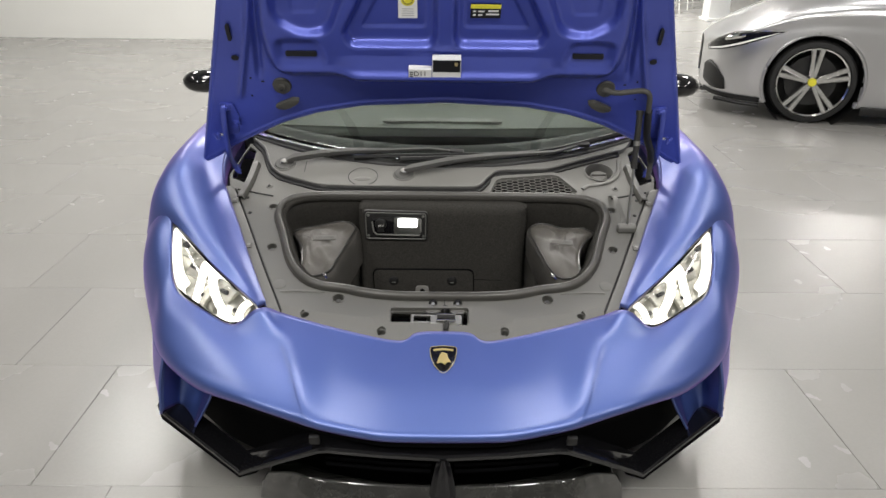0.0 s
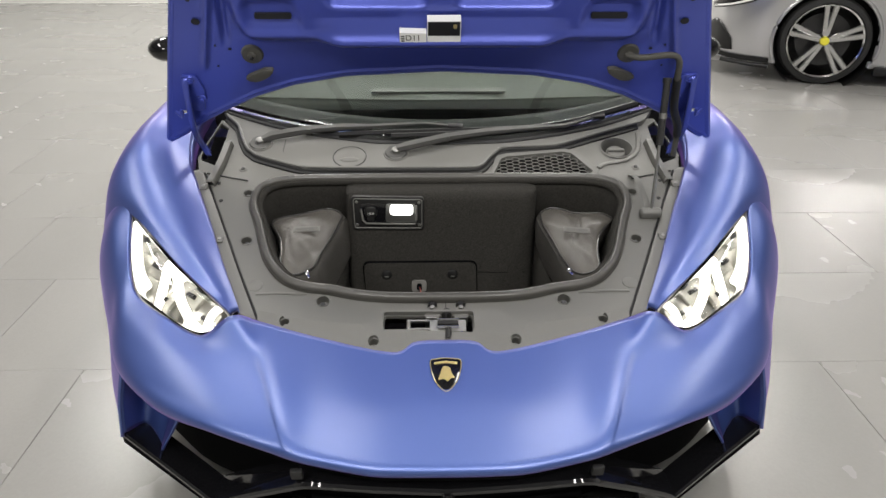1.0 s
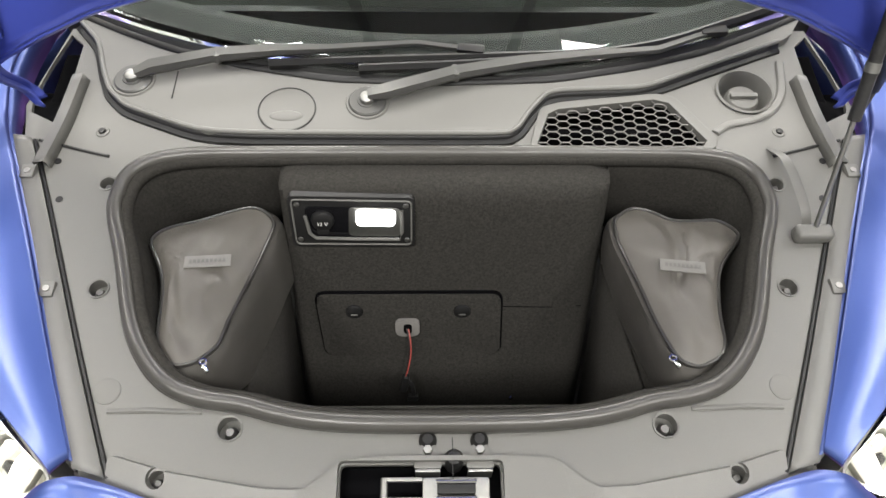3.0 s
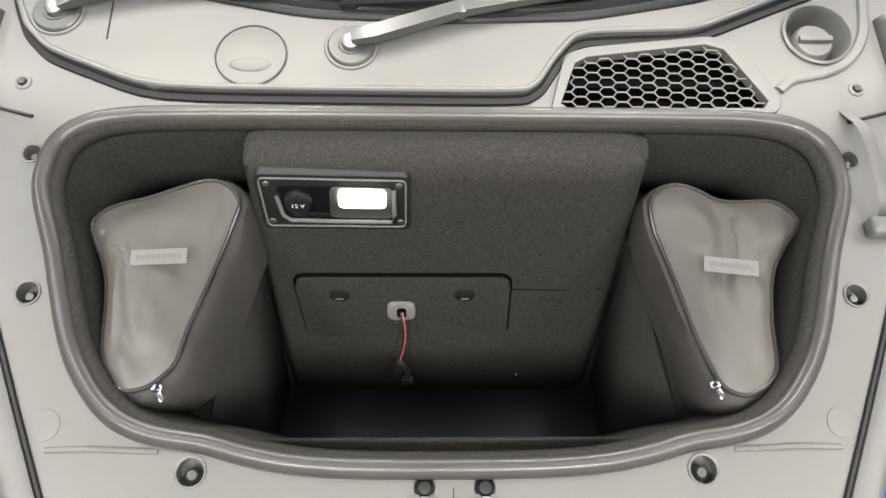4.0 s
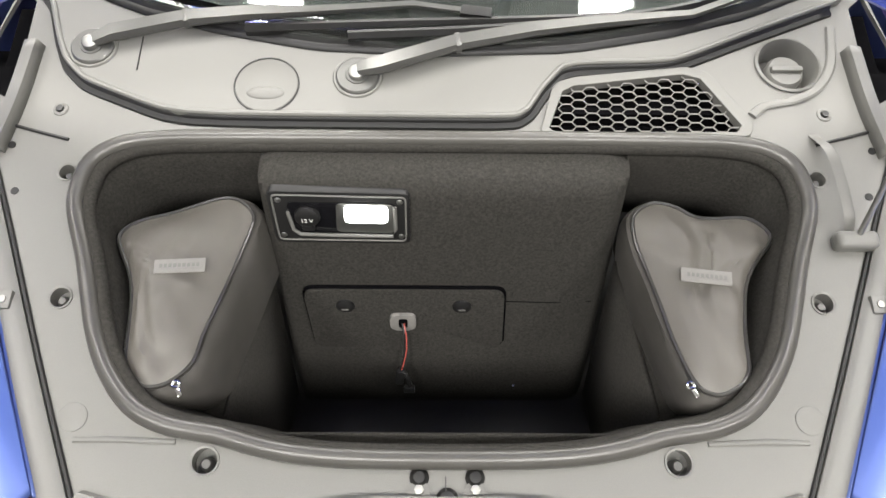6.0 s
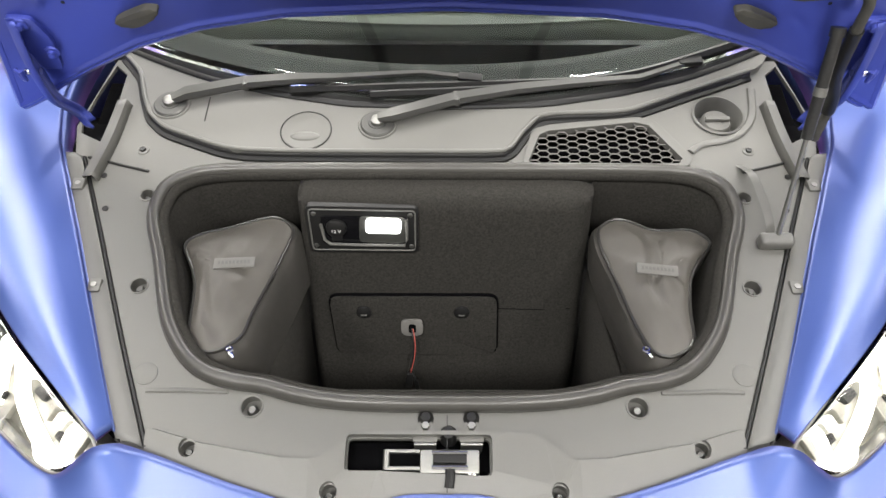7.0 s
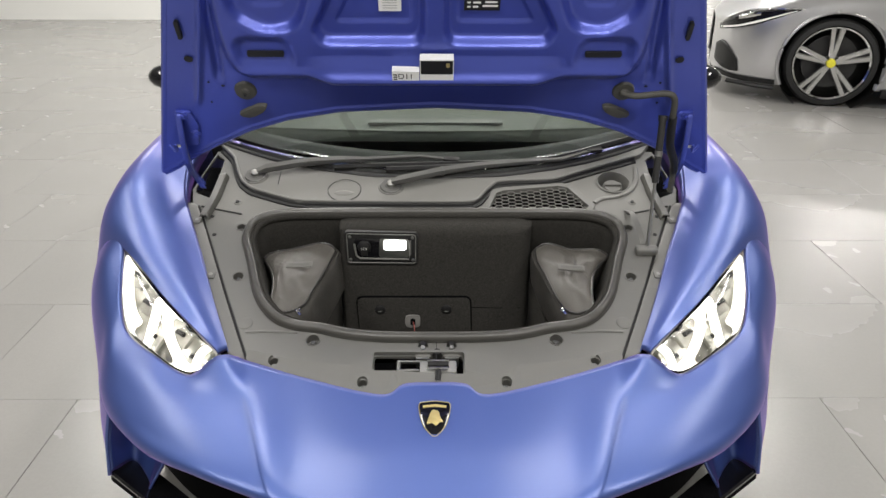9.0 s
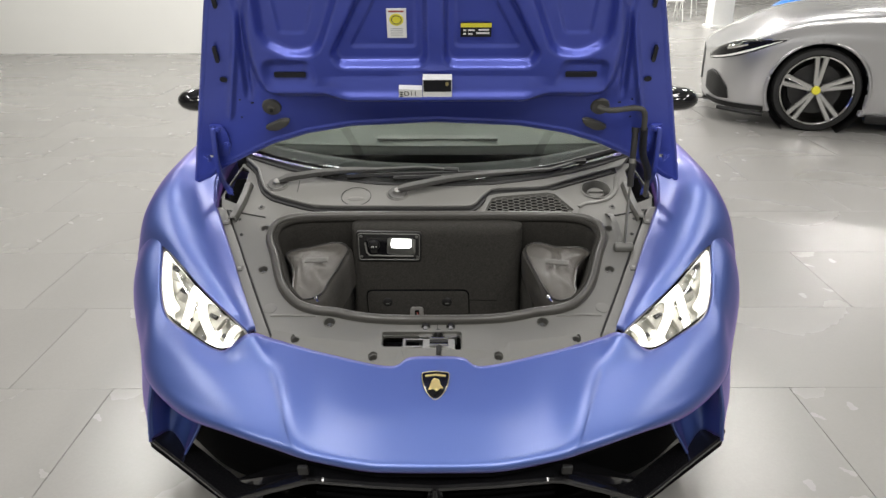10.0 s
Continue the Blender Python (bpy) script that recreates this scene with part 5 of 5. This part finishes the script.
# ---- the silver coupe ----
def coupe():
    c = thing("parked_coupe", "silver sports coupe parked further back in the hall", "car", (3.245, 6.83, 0))
    fx = lambda x: x + .22 * min(max((3.0 - x) / .8, 0), 1)
    wx, wy, wz, r = 3.245, 6.83, .345, .345
    # half sections across the car: side skirt, flank, shoulder, bonnet, centre line
    secs = [
        (2.13, [(7.35, .22), (7.33, .36), (7.34, .50), (7.40, .585), (7.70, .60)]),
        (2.20, [(7.12, .17), (7.08, .36), (7.08, .56), (7.14, .64), (7.70, .66)]),
        (2.34, [(6.96, .15), (6.92, .37), (6.92, .60), (6.99, .69), (7.70, .73)]),
        (2.62, [(6.86, .14), (6.81, .38), (6.80, .66), (6.90, .79), (7.70, .83)]),
        (2.95, [(6.83, .14), (6.78, .42), (6.77, .74), (6.88, .89), (7.70, .93)]),
        (3.30, [(6.82, .14), (6.77, .45), (6.76, .79), (6.88, .96), (7.70, .985)]),
        (3.80, [(6.84, .14), (6.80, .44), (6.79, .78), (6.90, .98), (7.70, 1.01)]),
        (4.60, [(6.84, .14), (6.80, .42), (6.80, .74), (6.90, .94), (7.70, 1.10)]),
        (5.60, [(6.84, .14), (6.79, .44), (6.78, .78), (6.90, .96), (7.70, 1.10)]),
        (6.55, [(6.95, .25), (6.90, .45), (6.92, .80), (7.02, .95), (7.70, 1.0)]),
    ]
    rows = []
    for x, half in secs:
        near = [(fx(x), y, z) for y, z in half]
        far = [(fx(x), 15.4 - y, z) for y, z in half[-2::-1]]
        rows.append(near + far)
    bm = loft(rows, 130, 170)
    for ax in (wx, wx + 2.67):
        kill = [f for f in bm.faces if abs(f.calc_center_median().y - 7.7) > .55 and (f.calc_center_median().x - ax) ** 2 + (f.calc_center_median().z - wz) ** 2 < .392 ** 2]
        bmesh.ops.delete(bm, geom=kill, context="FACES")
    tree = BVHTree.FromBMesh(bm)

    def skin(upper, lower, s, off=.007, n=14):
        """A patch of the flank between two lines given along the car and in height."""
        U, L = spline([(x, 0, z) for x, z in upper], n), spline([(x, 0, z) for x, z in lower], n)
        q = bmesh.new()
        rows = []
        for k in range(6):
            row = []
            for a, b in zip(U, L):
                p = a.lerp(b, k / 5)
                way = Vector((.42, .90, -.08)).normalized()
                hit = tree.ray_cast(Vector((p.x, 6.8, p.z)) - way * 2, way)[0]
                q0 = (hit or Vector((p.x, 7.0, p.z))) - way * off
                row.append((q0.x, q0.y if s > 0 else 15.4 - q0.y, q0.z))
            rows.append(row)
        grid(q, rows)
        return q

    b = part("body", bm, SILVER, c, "glossy silver bodywork")
    solid(b, .012)
    for s in (1, -1):
        yy = wy if s > 0 else 15.4 - wy
        for ax in (wx, wx + 2.67):
            arc = [(ax + .395 * math.cos(a), yy - s * .062, wz + .395 * math.sin(a)) for a in [math.radians(-28 + 236 * k / 40) for k in range(41)]]
            part("arch_lip", tube(arc, .014, 8), SILVER, b)
            part("arch_liner", lathe([(.40, -.02), (.40, .28), (.02, .28)], Matrix.Translation((ax, yy - s * .04, wz)) @ pose(0, 0, 0, -90 * s, 0, 0), 40), BLACKPLASTIC, b)
            wheel(c, (ax, yy + s * .06, wz), r, .288, .245, ("y", -s), 5, YELLOW)
        y0 = lambda y: y if s > 0 else 15.4 - y
        # slim headlight swept back from the nose
        h = part("headlight", skin([(2.21, .600), (2.40, .680), (2.58, .727), (2.97, .745)], [(2.23, .560), (2.43, .578), (2.66, .625), (2.97, .738)], s), GLOSSBLACK, c, "slim dark headlight with a pale strip")
        solid(h, .006, 0)
        part("light_strip", skin([(2.24, .585), (2.45, .606), (2.66, .654), (2.94, .737)], [(2.25, .573), (2.46, .592), (2.67, .640), (2.94, .731)], s, .012), PALE, h)
        part("projector", skin([(2.46, .680), (2.56, .700), (2.66, .710)], [(2.46, .652), (2.56, .668), (2.66, .690)], s, .012, 8), CHROME, h)
        part("light_rim", skin([(2.20, .610), (2.40, .690), (2.58, .737), (2.99, .752)], [(2.205, .601), (2.40, .681), (2.58, .728), (2.99, .746)], s, .009), CHROME, h)
        solid(part("air_intake", skin([(2.20, .44), (2.30, .475), (2.40, .43), (2.50, .33)], [(2.20, .31), (2.31, .26), (2.42, .235), (2.52, .235)], s), BLACKPLASTIC, c, "dark corner air intake"), .006, 0)
        part("lower_lip", skin([(2.22, .245), (2.5, .205), (2.85, .185)], [(2.24, .205), (2.5, .165), (2.85, .145)], s, .010), BLACKPLASTIC, c)
        part("sill", tube([(fx(2.30), y0(6.93), .14), (fx(2.60), y0(6.84), .125), (2.86, y0(6.81), .12)], .018, 8), BLACKPLASTIC, c)
        part("side_sill", box(1.9, .05, .07, pose(4.6, y0(6.83), .125), .015), BLACKPLASTIC, c)
    part("lip", box(.06, 1.0, .04, pose(2.40, 7.7, .17), .015), BLACKPLASTIC, c)
    rows = [[(4.05, 7.0, .99), (4.0, 7.7, 1.05), (4.05, 8.4, .99)], [(4.75, 7.14, 1.25), (4.72, 7.7, 1.30), (4.75, 8.26, 1.25)], [(5.3, 7.12, 1.27), (5.3, 7.7, 1.31), (5.3, 8.28, 1.27)], [(6.2, 7.1, 1.02), (6.2, 7.7, 1.06), (6.2, 8.3, 1.02)]]
    solid(part("glasshouse", loft(rows, 20, 30), CABIN, c, "dark cabin glass"), .01)
    c.location = (3.315, 6.73, 0)
    c.rotation_euler = (0, 0, radians(-18))
    c.scale = (1.05, 1.05, 1.05)


coupe()


# ---- far things ----
def far_blue():
    c = thing("wrapped_show_car", "bright blue car body under clear film behind the silver coupe", "car", (5.8, 11.8, 0))
    rows = []
    for x, zt in ((4.72, .66), (4.9, .80), (5.4, .88), (6.4, .96), (7.6, 1.15), (8.6, .95)):
        rows.append([(x, 10.95, .18), (x, 10.9, .5), (x, 11.0, zt - .05), (x, 11.8, zt), (x, 12.6, zt - .05), (x, 12.7, .5), (x, 12.65, .18)])
    solid(part("body", loft(rows, 30, 30), BRIGHTBLUE, c, "bright blue paint"), .01)
    part("red_band", box(3.6, .03, .07, pose(6.75, 10.89, .80), .01), REDBAND, c)
    for k in range(9):
        part("band_bar", box(.12, .01, .04, pose(5.2 + .22 * k, 10.872, .80)), PALE, c)
    for x in (5.45, 7.9):
        for y in (11.0, 12.6):
            part("tyre", lathe([(.16, -.11), (.31, -.11), (.33, -.08), (.33, .08), (.31, .11), (.16, .11)], pose(x, y, .33, 90), 28), TYRE, c)
    c.location.x += .6


far_blue()


def chair():
    c = thing("chair", "white metal chair standing far back in the hall", "chair", (0, 0, 0), "chairs at the back")
    part("seat", box(.42, .42, .03, pose(0, 0, .45), .012), PALE, c)
    part("backrest", box(.40, .03, .34, pose(0, .20, .70, -8), .012), PALE, c)
    for sx in (-1, 1):
        for sy in (-1, 1):
            part("leg", tube([(sx * .17, sy * .17, .44), (sx * .21, sy * .21, 0)], .011, 8), PALE, c)
    return c


first = chair()
first.location = (5.2, 17.4, 0)
for x, y, rz in ((4.6, 18.2, 20), (5.9, 18.6, -35)):
    copy_thing(first, pose(x, y, 0, 0, 0, rz))
post = thing("display_column", "plain white round-edged display column far back", "column", (5.75, 15.9, 0))
part("shaft", box(.42, .42, 1.6, pose(5.75, 15.9, .8), .02), PALE, post)
part("plinth", box(.5, .5, .06, pose(5.75, 15.9, .03), .01), PALE, post)


# ---- floor tiles ----
def floor_tiles():
    W, T, J = 1.26, .65, .0016
    me = bpy.data.meshes.new("tile")
    bm = box(W - J, T - J, .012, Matrix.Translation((0, 0, -.002)), .0007, segments=1)
    bm.to_mesh(me)
    bm.free()
    me.materials.append(TILE)
    rest = bmesh.new()
    count = 0
    for r in range(-16, 34):
        y = 2.60 + T * (r + .5)
        off = (-.34, .63, .29, .05)[r % 4]
        for c in range(-13, 14):
            x = W * (c + .5) + off
            if abs(x) > 15.8 or y > 25.6:
                continue
            if -5.6 < x < 6.2 and .6 < y < 13.4 and count < 300:
                o = new("tile", me)
                o.parent = FLOOR
                o.location = (x, y, .0)
                o.rotation_euler = (0, 0, math.pi * ((r * 7 + c * 3) % 2))
                count += 1
            else:
                vs = [rest.verts.new((x + sx * (W - J) / 2, y + sy * (T - J) / 2, .004)) for sx, sy in ((-1, -1), (1, -1), (1, 1), (-1, 1))]
                rest.faces.new(vs)
    part("tile_field", rest, TILE, FLOOR, "grey tiles further off", smooth=False, kind="stuff")


floor_tiles()
